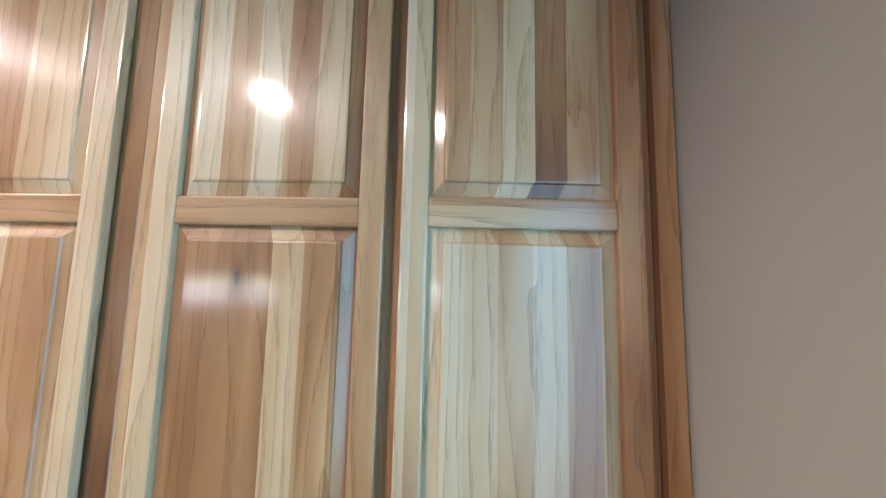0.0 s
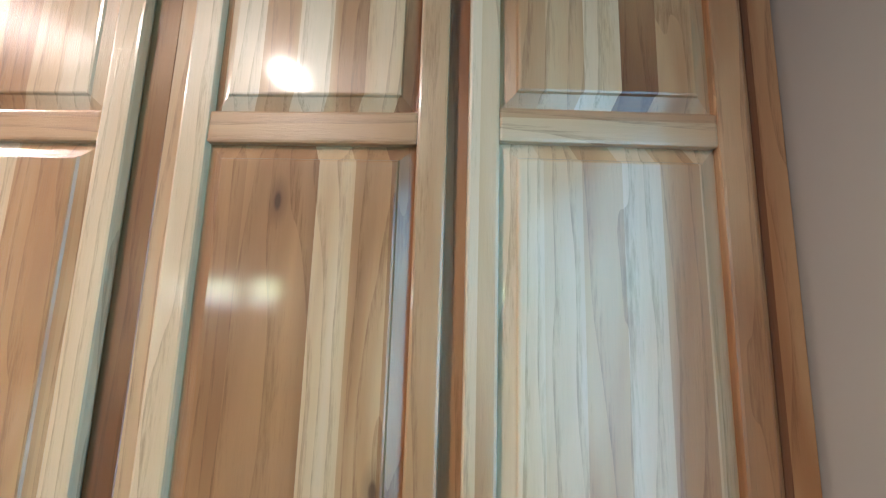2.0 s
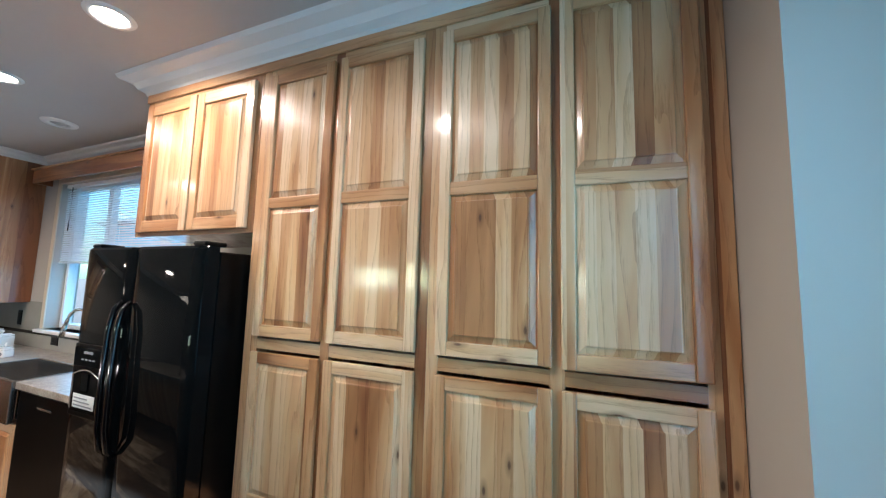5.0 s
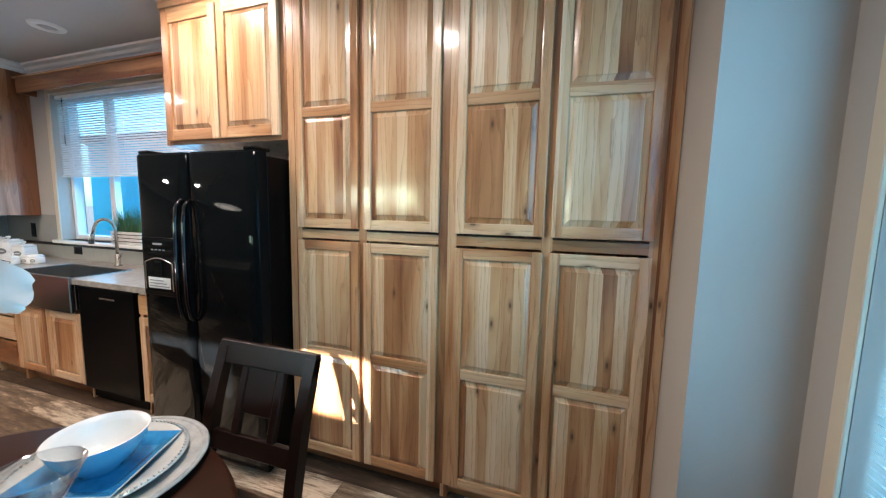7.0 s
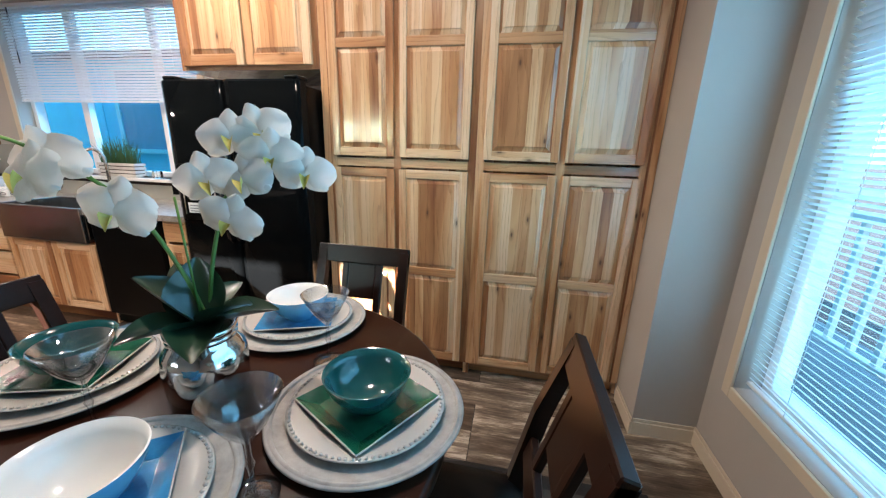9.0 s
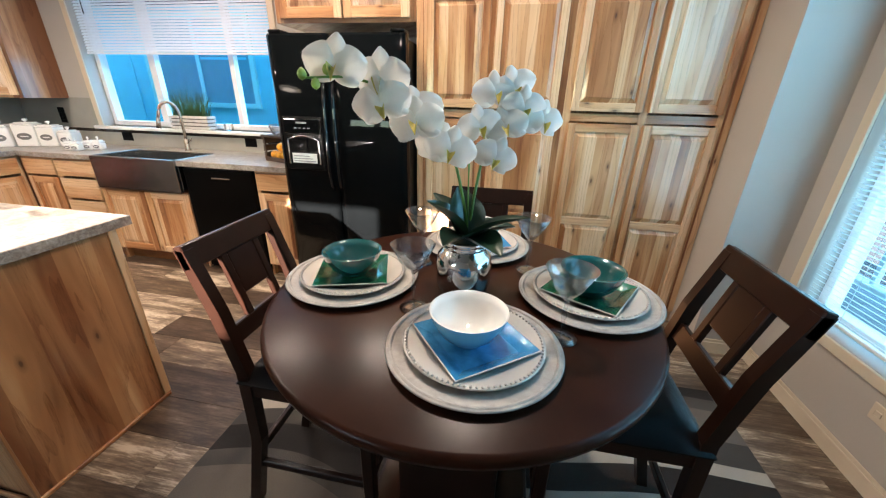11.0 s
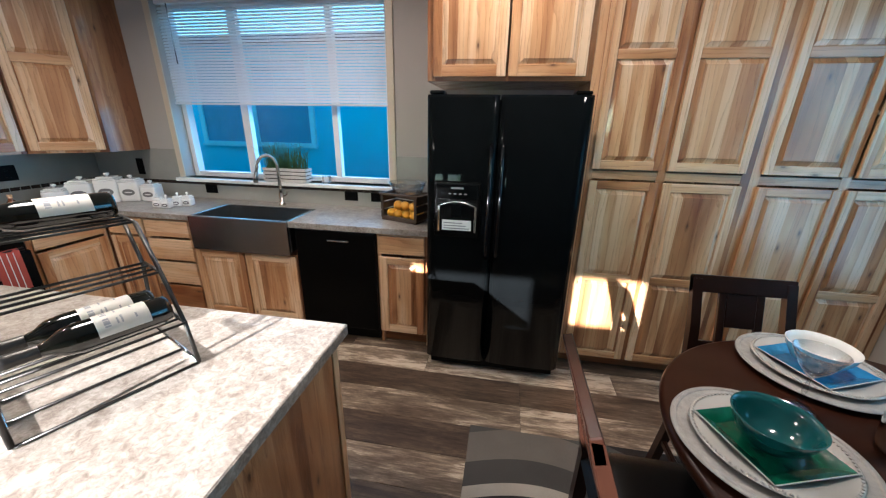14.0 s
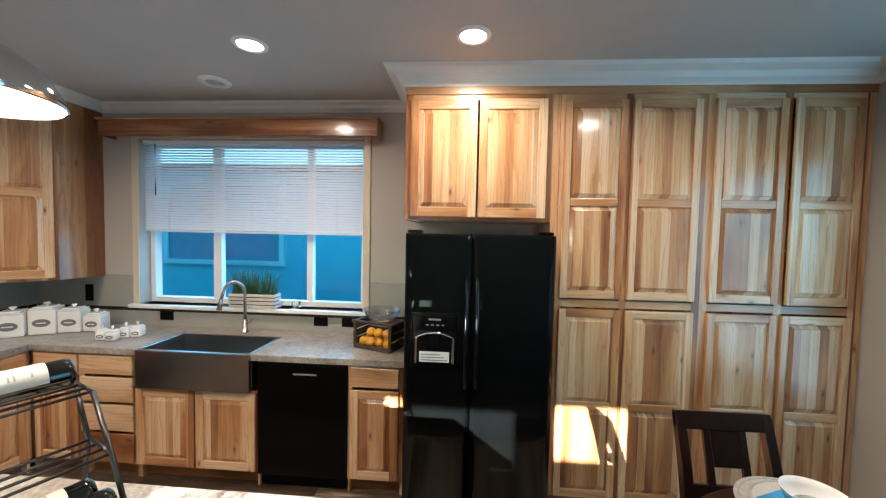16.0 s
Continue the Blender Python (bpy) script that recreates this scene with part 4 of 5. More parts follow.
pe = thing("pendant_lamp", -2.55, -0.88, 2.03, "silver dome pendant lamp glowing over the island", "pendant lamp")
part("shade", lathe([(0.200, 0.0), (0.203, 0.004), (0.195, 0.03), (0.165, 0.085), (0.115, 0.125), (0.05, 0.15), (0.035, 0.19), (0.0, 0.195)], 48), CHROME, pe, "polished silver dome shade")
part("liner", lathe([(0.197, 0.002), (0.190, 0.028), (0.160, 0.080), (0.11, 0.118), (0.0, 0.14)], 40), emitter("lit_white_liner", (1.0, 0.94, 0.82), 1.0), pe, "glowing white inside")
part("cord", tube([(0, 0, 0.19), (0, 0, CEIL - 2.03)], 0.005, 8), IRON, pe)
part("canopy", lathe([(0.06, CEIL - 2.03 - 0.02), (0.055, CEIL - 2.03 - 0.03), (0, CEIL - 2.03 - 0.03)], 24), CHROME, pe)

# ---- dark mosaic band and outlets on the backsplash ----
rng = random.Random(3)
x = XL + 0.01
while x < -1.78:
    w = rng.choice((0.045, 0.06, 0.085))
    part("tile", bx(x, x + w - 0.003, W - 0.011, W - 0.0065, 1.033, 1.060, 0.001), DARK_TILE, bs)
    x += w
y = W - 0.02
bw_ = [o for o in scene.objects if o.name == "backsplash_west"][0]
while y > -0.6:
    part("tile", bx(XL + 0.0065, XL + 0.011, y - 0.062, y - 0.003, 1.033, 1.060, 0.001), DARK_TILE, bw_)
    y -= 0.065


def outlet(x, y, z, rz, mat, w, h, label):
    o = thing("wall_outlet", x, y, z, label, "outlet", rz)
    part("cover_plate", bx(-w / 2, w / 2, -0.007, 0.0, -h / 2, h / 2, 0.002), mat, o)
    for s in (-1, 1):
        c = s * max(w, h) * 0.22
        part("socket", bx(-0.014 + (c if w > h else 0), 0.014 + (c if w > h else 0), -0.0095, -0.0068, -0.012 + (0 if w > h else c), 0.012 + (0 if w > h else c), 0.002), mat, o)
    return o


for x in (-3.81, -2.495, -2.265):
    outlet(x, W - 0.0065, 0.998, 0, BLACK_SATIN, 0.115, 0.072, "black outlet plate in the backsplash")
outlet(-4.50, W - 0.0065, 1.17, 0, BLACK_SATIN, 0.072, 0.14, "black switch plate on the tiled wall")
outlet(XL + 0.0065, 0.50, 1.17, 90, BLACK_SATIN, 0.115, 0.115, "black outlet plate on the tiled wall")
outlet(XR, -0.47, 0.315, -90, CREAM, 0.115, 0.075, "cream outlet plate below the window")

# ---- canisters and jars ----
GREY_LABEL = plain("grey_oval_label", (0.16, 0.15, 0.14), 0.4, bumpy=0)


def canister(x, y, w, h, rz, label):
    c = thing("canister", x, y, TOP, label, "canister", rz, "canisters on the worktop")
    b = bx(-w / 2, w / 2, -w / 2, w / 2, 0, h, 0.014, 3)
    for f in b.faces:
        f.smooth = True
    part("jar", b, CERAMIC, c)
    lid = bx(-w * 0.47, w * 0.47, -w * 0.47, w * 0.47, h + 0.001, h + 0.012, 0.005, 2)
    bx(-w * 0.36, w * 0.36, -w * 0.36, w * 0.36, h + 0.011, h + 0.022, 0.005, 2, lid)
    lathe([(w * 0.06, h + 0.02), (w * 0.06, h + 0.03), (w * 0.13, h + 0.037), (w * 0.12, h + 0.048), (0, h + 0.052)], 14, lid)
    part("lid", lid, CERAMIC, c)
    o = bmesh.new()
    for yy in (-w / 2 - 0.0004, -w / 2 - 0.0016):
        o.faces.new([o.verts.new((0.33 * w * math.cos(a), yy, h * 0.48 + 0.19 * w * math.sin(a))) for a in [2 * math.pi * k / 20 for k in range(20)]])
    part("oval_label", o, GREY_LABEL, c, "dark oval label with unreadable print")
    part("print_bar", bx(-w * 0.18, w * 0.18, -w / 2 - 0.003, -w / 2 - 0.0018, h * 0.48 - 0.004, h * 0.48 + 0.004), CERAMIC, c)
    return c


canister(-4.685, 0.573, 0.135, 0.125, 40, "small square white ceramic canister with an oval label")
canister(-4.645, 0.733, 0.160, 0.165, 34, "square white ceramic canister with an oval label")
canister(-4.505, 0.838, 0.155, 0.185, 28, "large square white ceramic canister with an oval label")
canister(-4.365, 0.908, 0.140, 0.165, 22, "square white ceramic canister with an oval label")
canister(-4.230, 0.953, 0.120, 0.120, 16, "small square white ceramic canister with an oval label")
for x, y, w in ((-3.94, 0.735, 0.068), (-3.857, 0.727, 0.066), (-3.838, 0.812, 0.07), (-3.775, 0.842, 0.072)):
    canister(x, y, w, w * 0.85, 15, "tiny square white ceramic spice canister")
sp = thing("spice_bottle", -4.66, 0.29, TOP, "amber spice bottle with a cork on the worktop", "bottle")
part("glass", lathe([(0, 0), (0.026, 0), (0.028, 0.01), (0.028, 0.09), (0.012, 0.11), (0.012, 0.125)], 20), plain("amber_spice", (0.16, 0.05, 0.015), 0.15), sp)
part("cork", lathe([(0.013, 0.122), (0.014, 0.145), (0, 0.147)], 14), HICK, sp)
tr = thing("serving_tray", -4.58, 0.35, TOP, "woven silver serving tray on the worktop", "tray", 0)
part("rim", lathe([(0.16, 0.004), (0.175, 0.022), (0.18, 0.022), (0.166, 0.001), (0.0, 0.001), (0.0, 0.004)], 36, squash=0.7), STEEL, tr)

# ---- fruit crate ----
CRATE = plain("dark_crate_wood", (0.055, 0.030, 0.016), 0.6, vary=0.35, scale=18, bumpy=0.3)
cr = thing("fruit_crate", -1.940, 0.825, TOP, "small dark slatted wooden crate with an open front", "crate", -20)
part("floor_board", bx(-0.15, 0.15, -0.09, 0.09, 0.001, 0.012, 0.002), CRATE, cr)
for z in (0.018, 0.075, 0.132):
    part("back_slat", bx(-0.15, 0.15, 0.078, 0.088, z, z + 0.048, 0.002), CRATE, cr)
    for s in (-1, 1):
        part("side_slat", bx(s * 0.15 - 0.005, s * 0.15 + 0.005, -0.09, 0.088, z, z + 0.048, 0.002), CRATE, cr)
part("front_slat", bx(-0.15, 0.15, -0.09, -0.08, 0.012, 0.034, 0.002), CRATE, cr)
part("top_frame", bx(-0.165, 0.165, -0.095, -0.075, 0.182, 0.198, 0.002), CRATE, cr)
for s in (-1, 1):
    part("top_frame", bx(s * 0.15 - 0.015, s * 0.15 + 0.015, -0.074, 0.074, 0.182, 0.194, 0.002), CRATE, cr)
part("top_frame", bx(-0.165, 0.165, 0.075, 0.092, 0.182, 0.196, 0.002), CRATE, cr)
for s in (-1, 1):
    part("corner_post", bx(s * 0.14 - 0.008, s * 0.14 + 0.008, -0.089, -0.076, 0.034, 0.182, 0.002), CRATE, cr)
ORANGE = plain("orange_peel", (0.78, 0.36, 0.03), 0.42, vary=0.10, scale=14, bumpy=0.5)
rng = random.Random(8)
for i, (ox, oy, oz) in enumerate([(-0.10, -0.035, 0), (-0.035, -0.045, 0), (0.035, -0.04, 0), (0.10, -0.04, 0), (-0.10, 0.035, 0), (-0.03, 0.03, 0), (0.04, 0.035, 0), (0.10, 0.035, 0), (-0.065, 0.0, 0.055), (0.0, -0.005, 0.057), (0.068, 0.0, 0.055)]):
    p = pose(-1.940, 0.825, 0, 0, 0, -20) @ Vector((ox, oy, 0))
    r = 0.0335
    ob = link_mesh("orange", lathe([(0, -r)] + [(r * math.cos(a), 0.94 * r * math.sin(a)) for a in [math.pi * (k / 10 - 0.5) for k in range(1, 10)]] + [(0.003, r * 0.92), (0, r * 0.90)], 18), ORANGE)
    ob.matrix_basis = pose(p.x, p.y, TOP + 0.0125 + r + oz, rng.uniform(-25, 25), rng.uniform(-25, 25), rng.uniform(0, 360))
    tagged(ob, "ripe round orange in the wooden crate", "orange", "oranges in the crate")

dish = thing("glass_dish", -1.920, 0.835, TOP + 0.199, "clear glass dish resting on the wooden crate", "dish", -20)
part("dish", lathe([(0, 0.0), (0.10, 0.0), (0.115, 0.03), (0.135, 0.075), (0.131, 0.075), (0.111, 0.032), (0.097, 0.005), (0, 0.005)], 40), CLEAR, dish)

# ---- planter on the sill ----
WASH = plain("whitewashed_slat", (0.62, 0.58, 0.52), 0.7, vary=0.15, scale=20, bumpy=0.3)
pl = thing("planter_box", -3.06, 1.158, kz0, "whitewashed slatted planter box with green grass", "planter")
part("liner", bx(-0.185, 0.185, -0.042, 0.042, 0.002, 0.115), plain("dark_planter_gap", (0.05, 0.035, 0.025), 0.8), pl)
for z in (0.004, 0.034, 0.064, 0.094):
    part("slat", bx(-0.195, 0.195, -0.052, -0.043, z, z + 0.022, 0.002), WASH, pl)
    part("slat", bx(-0.195, 0.195, 0.043, 0.052, z, z + 0.022, 0.002), WASH, pl)
    for s in (-1, 1):
        part("slat", bx(s * 0.19 - 0.005, s * 0.19 + 0.005, -0.043, 0.043, z, z + 0.022, 0.002), WASH, pl)
GRASS = plain("grass_blade", (0.035, 0.10, 0.02), 0.5, vary=0.5, scale=12, bumpy=0.0)
gb = bmesh.new()
rng = random.Random(11)
for k in range(340):
    bx_, by_ = rng.uniform(-0.175, 0.175), rng.uniform(-0.035, 0.035)
    h, a = rng.uniform(0.13, 0.25), rng.uniform(0, 2 * math.pi)
    lean = rng.uniform(0.01, 0.09) + abs(bx_) * 0.15
    dx, dy = math.cos(a) * lean + bx_ * 0.25, math.sin(a) * lean * 0.4
    wv = Vector((-math.sin(a), math.cos(a), 0)) * 0.0028
    prev = None
    for j in range(4):
        u = j / 3
        c = Vector((bx_ + dx * u * u, by_ + dy * u * u, 0.11 + h * (u - 0.18 * u * u * (lean > 0.05))))
        cur = (gb.verts.new(c - wv * (1 - u * 0.85)), gb.verts.new(c + wv * (1 - u * 0.85)))
        if prev:
            gb.faces.new((prev[0], prev[1], cur[1], cur[0]))
        prev = cur
gr = part("grass", gb, GRASS, pl, "thin green grass blades")
tagged(gr, kind="stuff")
cup = thing("glass_cube", -2.72, 1.175, kz0, "small clear glass cube candle holder on the sill", "candle holder")
part("cup", bx(-0.028, 0.028, -0.028, 0.028, 0.001, 0.06, 0.004), GLASS, cup)

# ---- wine rack and bottles ----
U, V = Vector((-0.42, -0.91, 0)).normalized(), Vector((-0.91, 0.42, 0)).normalized()
RO = Vector((-2.075, -0.896, TOP))
ang = math.degrees(math.atan2(U.y, U.x))
rk = thing("wine_rack", RO.x, RO.y, TOP, "three-tier stepped black iron wine rack on the island", "wine rack", ang)
# local x runs along the bottles, local -y towards the back of the rack
LEN = 0.36
TIERS = ((0.03, 0.15, 0.125), (0.13, 0.25, 0.255), (0.24, 0.36, 0.385))
for x in (0.0, LEN):
    part("front_post", tube([(x, 0, 0.006), (x, -0.035, 0.12), (x, -0.125, 0.25), (x, -0.235, 0.385)], 0.006, 8), IRON, rk)
    part("back_post", tube([(x, -0.33, 0.006), (x, -0.27, 0.25), (x, -0.355, 0.385)], 0.006, 8), IRON, rk)
    part("foot_bar", tube([(x, 0, 0.006), (x, -0.33, 0.006)], 0.005, 8), CHROME, rk)
    for a, b, z in TIERS:
        part("tier_end_bar", tube([(x, -a, z), (x, -b, z)], 0.005, 8), IRON, rk)
for a, b, z in TIERS:
    for k in range(4):
        v = a + (b - a) * k / 3
        part("tier_rod", tube([(0, -v, z), (LEN, -v, z)], 0.004, 8), IRON, rk)
for v in (0.0, 0.11, 0.22, 0.33):
    part("base_rod", tube([(0, -v, 0.006), (LEN, -v, 0.006)], 0.004, 8), IRON, rk)
BOTTLE = plain("dark_green_bottle", (0.004, 0.004, 0.0025), 0.05, vary=0.1, bumpy=0.0, coat=0.6)
PAPER = plain("cream_wine_label", (0.52, 0.49, 0.43), 0.6, vary=0.04, bumpy=0.05)


def bottle(v, z, shift):
    b = thing("wine_bottle", 0, 0, 0, "dark glass wine bottle with a cream label lying on the rack", "bottle", 0, "wine bottles")
    p = RO + U * (shift) + V * v + Vector((0, 0, z + 0.0425))
    b.matrix_basis = pose(p.x, p.y, p.z, 0, 0, ang) @ pose(0, 0, 0, 0, 90, 0)
    part("glass", lathe([(0, 0.012), (0.030, 0.0), (0.0365, 0.006), (0.038, 0.02), (0.038, 0.185), (0.033, 0.212), (0.018, 0.235), (0.0145, 0.25), (0.0145, 0.30), (0.016, 0.302), (0.016, 0.312), (0, 0.313)], 28), BOTTLE, b)
    part("foil", lathe([(0.0155, 0.25), (0.0165, 0.30), (0.017, 0.314), (0, 0.315)], 20), IRON, b)
    lb = bmesh.new()
    rows = []
    for k in range(11):
        a = radians(85 + 19 * k)
        rows.append([lb.verts.new((0.0388 * math.cos(a), 0.0388 * math.sin(a), zz)) for zz in (0.05, 0.155)])
    for r0, r1 in zip(rows, rows[1:]):
        lb.faces.new((r0[0], r0[1], r1[1], r1[0])).smooth = True
    lab = part("label", lb, PAPER, b, "cream paper label")
    for k0, k1, z0, z1 in ((115, 150, 0.128, 0.140), (118, 142, 0.112, 0.116), (118, 148, 0.103, 0.107), (120, 138, 0.075, 0.079), (165, 205, 0.128, 0.140), (168, 200, 0.110, 0.114), (172, 196, 0.078, 0.082)):
        t = bmesh.new()
        rows = [[t.verts.new((0.0391 * math.cos(radians(a)), 0.0391 * math.sin(radians(a)), zz)) for zz in (z0, z1)] for a in (k0, (k0 + k1) / 2, k1)]
        for r0, r1 in zip(rows, rows[1:]):
            t.faces.new((r0[0], r0[1], r1[1], r1[0]))
        part("print_line", t, INK, lab)
    return b


bottle(0.062, 0.129, 0.02)
bottle(0.142, 0.129, 0.03)
bottle(0.30, 0.389, 0.02)

# ---- table settings ----
CHARGER = plain("silver_grey_charger", (0.36, 0.335, 0.30), 0.38, vary=0.25, scale=40, bumpy=0.6)
PLATE = plain("cream_stoneware", (0.50, 0.47, 0.42), 0.22, vary=0.05, scale=12, bumpy=0.0, coat=0.3)
BLUE_GLASS = plain("blue_glazed_plate", (0.03, 0.22, 0.42), 0.10, vary=0.55, scale=18, bumpy=0.5, coat=0.6)
GREEN_GLASS = plain("green_glazed_plate", (0.004, 0.10, 0.05), 0.10, vary=0.6, scale=18, bumpy=0.5, coat=0.6)
TEAL = plain("teal_glaze", (0.006, 0.085, 0.085), 0.12, vary=0.25, scale=10, bumpy=0.0, coat=0.5)
SKY_GLAZE = plain("sky_blue_glaze", (0.10, 0.36, 0.56), 0.14, vary=0.12, scale=10, bumpy=0.0, coat=0.5)


def setting(x, y, rz, sq, bowl_out, bowl_in, tone, off=(0.0, 0.0)):
    z = TZ
    c = thing("charger_plate", x, y, z, "round silver-grey charger plate with a ridged rim", "plate", 0, "charger plates")
    part("plate", lathe([(0, 0.001), (0.12, 0.001), (0.125, 0.004), (0.183, 0.012), (0.187, 0.015), (0.183, 0.017), (0.125, 0.009), (0.12, 0.006), (0, 0.006)], 72), CHARGER, c)
    part("rim_ridge", lathe([(0.172, 0.0155), (0.174, 0.0185), (0.178, 0.0185), (0.180, 0.0165)], 72), CHARGER, c)
    z += 0.0065
    d = thing("dinner_plate", x, y, z, "cream stoneware dinner plate with a beaded rim", "plate", 0, "dinner plates")
    part("plate", lathe([(0, 0.0), (0.085, 0.0), (0.09, 0.004), (0.145, 0.017), (0.149, 0.020), (0.145, 0.0215), (0.09, 0.009), (0.085, 0.005), (0, 0.005)], 72), PLATE, d)
    beads = bmesh.new()
    for k in range(84):
        a = 2 * math.pi * k / 84
        lathe([(0, 0.0195), (0.0032, 0.0215), (0.0032, 0.0235), (0, 0.0255)], 5, beads, 0.1425 * math.cos(a), 0.1425 * math.sin(a))
    part("bead_rim", beads, PLATE, d)
    z += 0.0055
    s = thing("square_plate", x, y, z, "square " + tone + " glazed plate with upturned edges", "plate", rz, "square plates")
    b = bmesh.new()
    rings = []
    for h, zz in ((0.068, 0.0), (0.086, 0.010), (0.099, 0.018), (0.097, 0.020), (0.084, 0.014), (0.067, 0.005)):
        rings.append([b.verts.new((sx * h, sy * h, zz)) for sx, sy in ((-1, -1), (1, -1), (1, 1), (-1, 1))])
    for r0, r1 in zip(rings, rings[1:]):
        for k in range(4):
            b.faces.new((r0[k], r0[(k + 1) % 4], r1[(k + 1) % 4], r1[k]))
    b.faces.new(rings[0])
    b.faces.new(rings[-1])
    part("plate", b, sq, s)
    eb = bmesh.new()
    for p in ((-0.0995, 0.0995, -0.0995, -0.0965), (-0.0995, 0.0995, 0.0965, 0.0995), (-0.0995, -0.0965, -0.0965, 0.0965), (0.0965, 0.0995, -0.0965, 0.0965)):
        bx(p[0], p[1], p[2], p[3], 0.0175, 0.0205, 0.001, 1, eb)
    part("pale_edge", eb, PLATE, s, "pale rubbed edge")
    z += 0.006
    o = thing("bowl", x + off[0], y + off[1], z, ("white bowl with a blue outside" if bowl_in is CERAMIC else "teal glazed bowl") + " on a stack of plates", "bowl", 0, "bowls")
    part("shell", lathe([(0, 0.0), (0.036, 0.0), (0.038, 0.006), (0.062, 0.025), (0.078, 0.055), (0.083, 0.073)], 56), bowl_out, o)
    part("inside", lathe([(0.083, 0.073), (0.0805, 0.0745), (0.0755, 0.055), (0.060, 0.028), (0.036, 0.011), (0, 0.009)], 56), bowl_in, o)


setting(-0.239, -1.145, 38, BLUE_GLASS, SKY_GLAZE, CERAMIC, "blue", (-0.014, 0.008))
setting(-0.619, -0.898, 18, GREEN_GLASS, TEAL, TEAL, "green")
setting(0.043, -0.858, 60, GREEN_GLASS, TEAL, TEAL, "green")
setting(-0.294, -0.557, 22, BLUE_GLASS, SKY_GLAZE, CERAMIC, "blue")


def cocktail_glass(x, y):
    g = thing("cocktail_glass", x, y, TZ, "clear stemmed cocktail glass on the table", "glass", 0, "cocktail glasses")
    part("bowl", lathe([(0.0, 0.098), (0.006, 0.098), (0.03, 0.128), (0.054, 0.175), (0.0525, 0.175), (0.028, 0.130), (0.004, 0.103), (0, 0.103)], 40), CLEAR, g)
    part("stem", lathe([(0.0045, 0.006), (0.0035, 0.03), (0.004, 0.05), (0.007, 0.06), (0.004, 0.07), (0.004, 0.098)], 20), CLEAR, g)
    part("foot", lathe([(0, 0.0005), (0.034, 0.0005), (0.036, 0.002), (0.02, 0.004), (0.005, 0.008), (0, 0.008)], 36), CLEAR, g)


for x, y in ((-0.406, -1.015), (-0.116, -0.718), (-0.452, -0.740), (-0.050, -1.063)):
    cocktail_glass(x, y)

# ---- orchid ----
VX, VY = -0.300, -0.874
va = thing("vase", VX, VY, TZ, "polished silver vase holding white orchids", "vase")
HAMMERED = plain("hammered_silver", (0.72, 0.72, 0.71), 0.09, 1.0, vary=0.05, scale=2.0, bumpy=0.7)
part("body", lathe([(0, 0.001), (0.062, 0.001), (0.070, 0.006), (0.075, 0.022), (0.077, 0.080), (0.073, 0.104), (0.062, 0.117), (0.058, 0.124)], 56), HAMMERED, va)
part("neck", lathe([(0.058, 0.1245), (0.062, 0.127), (0.0625, 0.134), (0.060, 0.137), (0.064, 0.140), (0.0645, 0.149), (0.062, 0.152), (0.056, 0.149), (0.055, 0.128)], 56), CHROME, va, "smooth two-ringed silver neck")
part("moss", lathe([(0.055, 0.136), (0.03, 0.146), (0, 0.148)], 20), plain("dark_moss", (0.02, 0.03, 0.012), 0.9, vary=0.4, scale=60, bumpy=0.8), va)


def petal_mat():
    m, n, l, b = material("white_orchid_petal")
    f = noise_tex(n, l, mapped(n, l, (1, 1, 1)), 30, 3)
    r = ramp(n, [(0.3, (0.76, 0.73, 0.66)), (0.7, (0.86, 0.84, 0.80))])
    l.new(f, r.inputs[0])
    l.new(r.outputs[0], b.inputs["Base Color"])
    b.inputs["Roughness"].default_value = 0.55
    t = n.new("ShaderNodeBsdfTranslucent")
    t.inputs["Color"].default_value = (0.85, 0.82, 0.76, 1)
    x = n.new("ShaderNodeMixShader")
    x.inputs[0].default_value = 0.3
    l.new(b.outputs[0], x.inputs[1])
    l.new(t.outputs[0], x.inputs[2])
    l.new(x.outputs[0], n["Material Output"].inputs["Surface"])
    return m


PETAL = petal_mat()
LIP = plain("yellow_orchid_lip", (0.62, 0.50, 0.12), 0.5, vary=0.2, scale=60)
STEM = plain("orchid_stem", (0.09, 0.20, 0.035), 0.45, vary=0.25, scale=20)
LEAF = plain("dark_orchid_leaf", (0.012, 0.035, 0.018), 0.28, vary=0.4, scale=8, coat=0.3)
BUD = plain("orchid_bud", (0.22, 0.33, 0.06), 0.5, vary=0.2, scale=30)
orc = thing("orchid", VX, VY, TZ + 0.146, "artificial white orchid with two arching stems in a silver vase", "orchid")


def leaf_shape(length, width, curl, cup, nu=9, nv=4, tip=0.5, full=0.8, ruffle=0.0):
    """A pointed oval sheet along +x, cupped across and curling down."""
    b = bmesh.new()
    rows = []
    for i in range(nu + 1):
        u = i / nu
        w = width * math.sin(math.pi * min(1, u ** tip * 0.97 + 0.015)) ** full
        row = []
        for j in range(-nv, nv + 1):
            v = j / nv
            row.append(b.verts.new((length * u, w * v * 0.5, cup * (v * v) * w - curl * u * u * length + 0.1 * length * u + ruffle * length * v * v * math.sin(9 * u + 2.2 * v))))
        rows.append(row)
    for a, c in zip(rows, rows[1:]):
        for k in range(2 * nv):
            b.faces.new((a[k], a[k + 1], c[k + 1], c[k])).smooth = True
    return b


def oriented(b, m):
    bmesh.ops.transform(b, matrix=m, verts=b.verts)
    return b


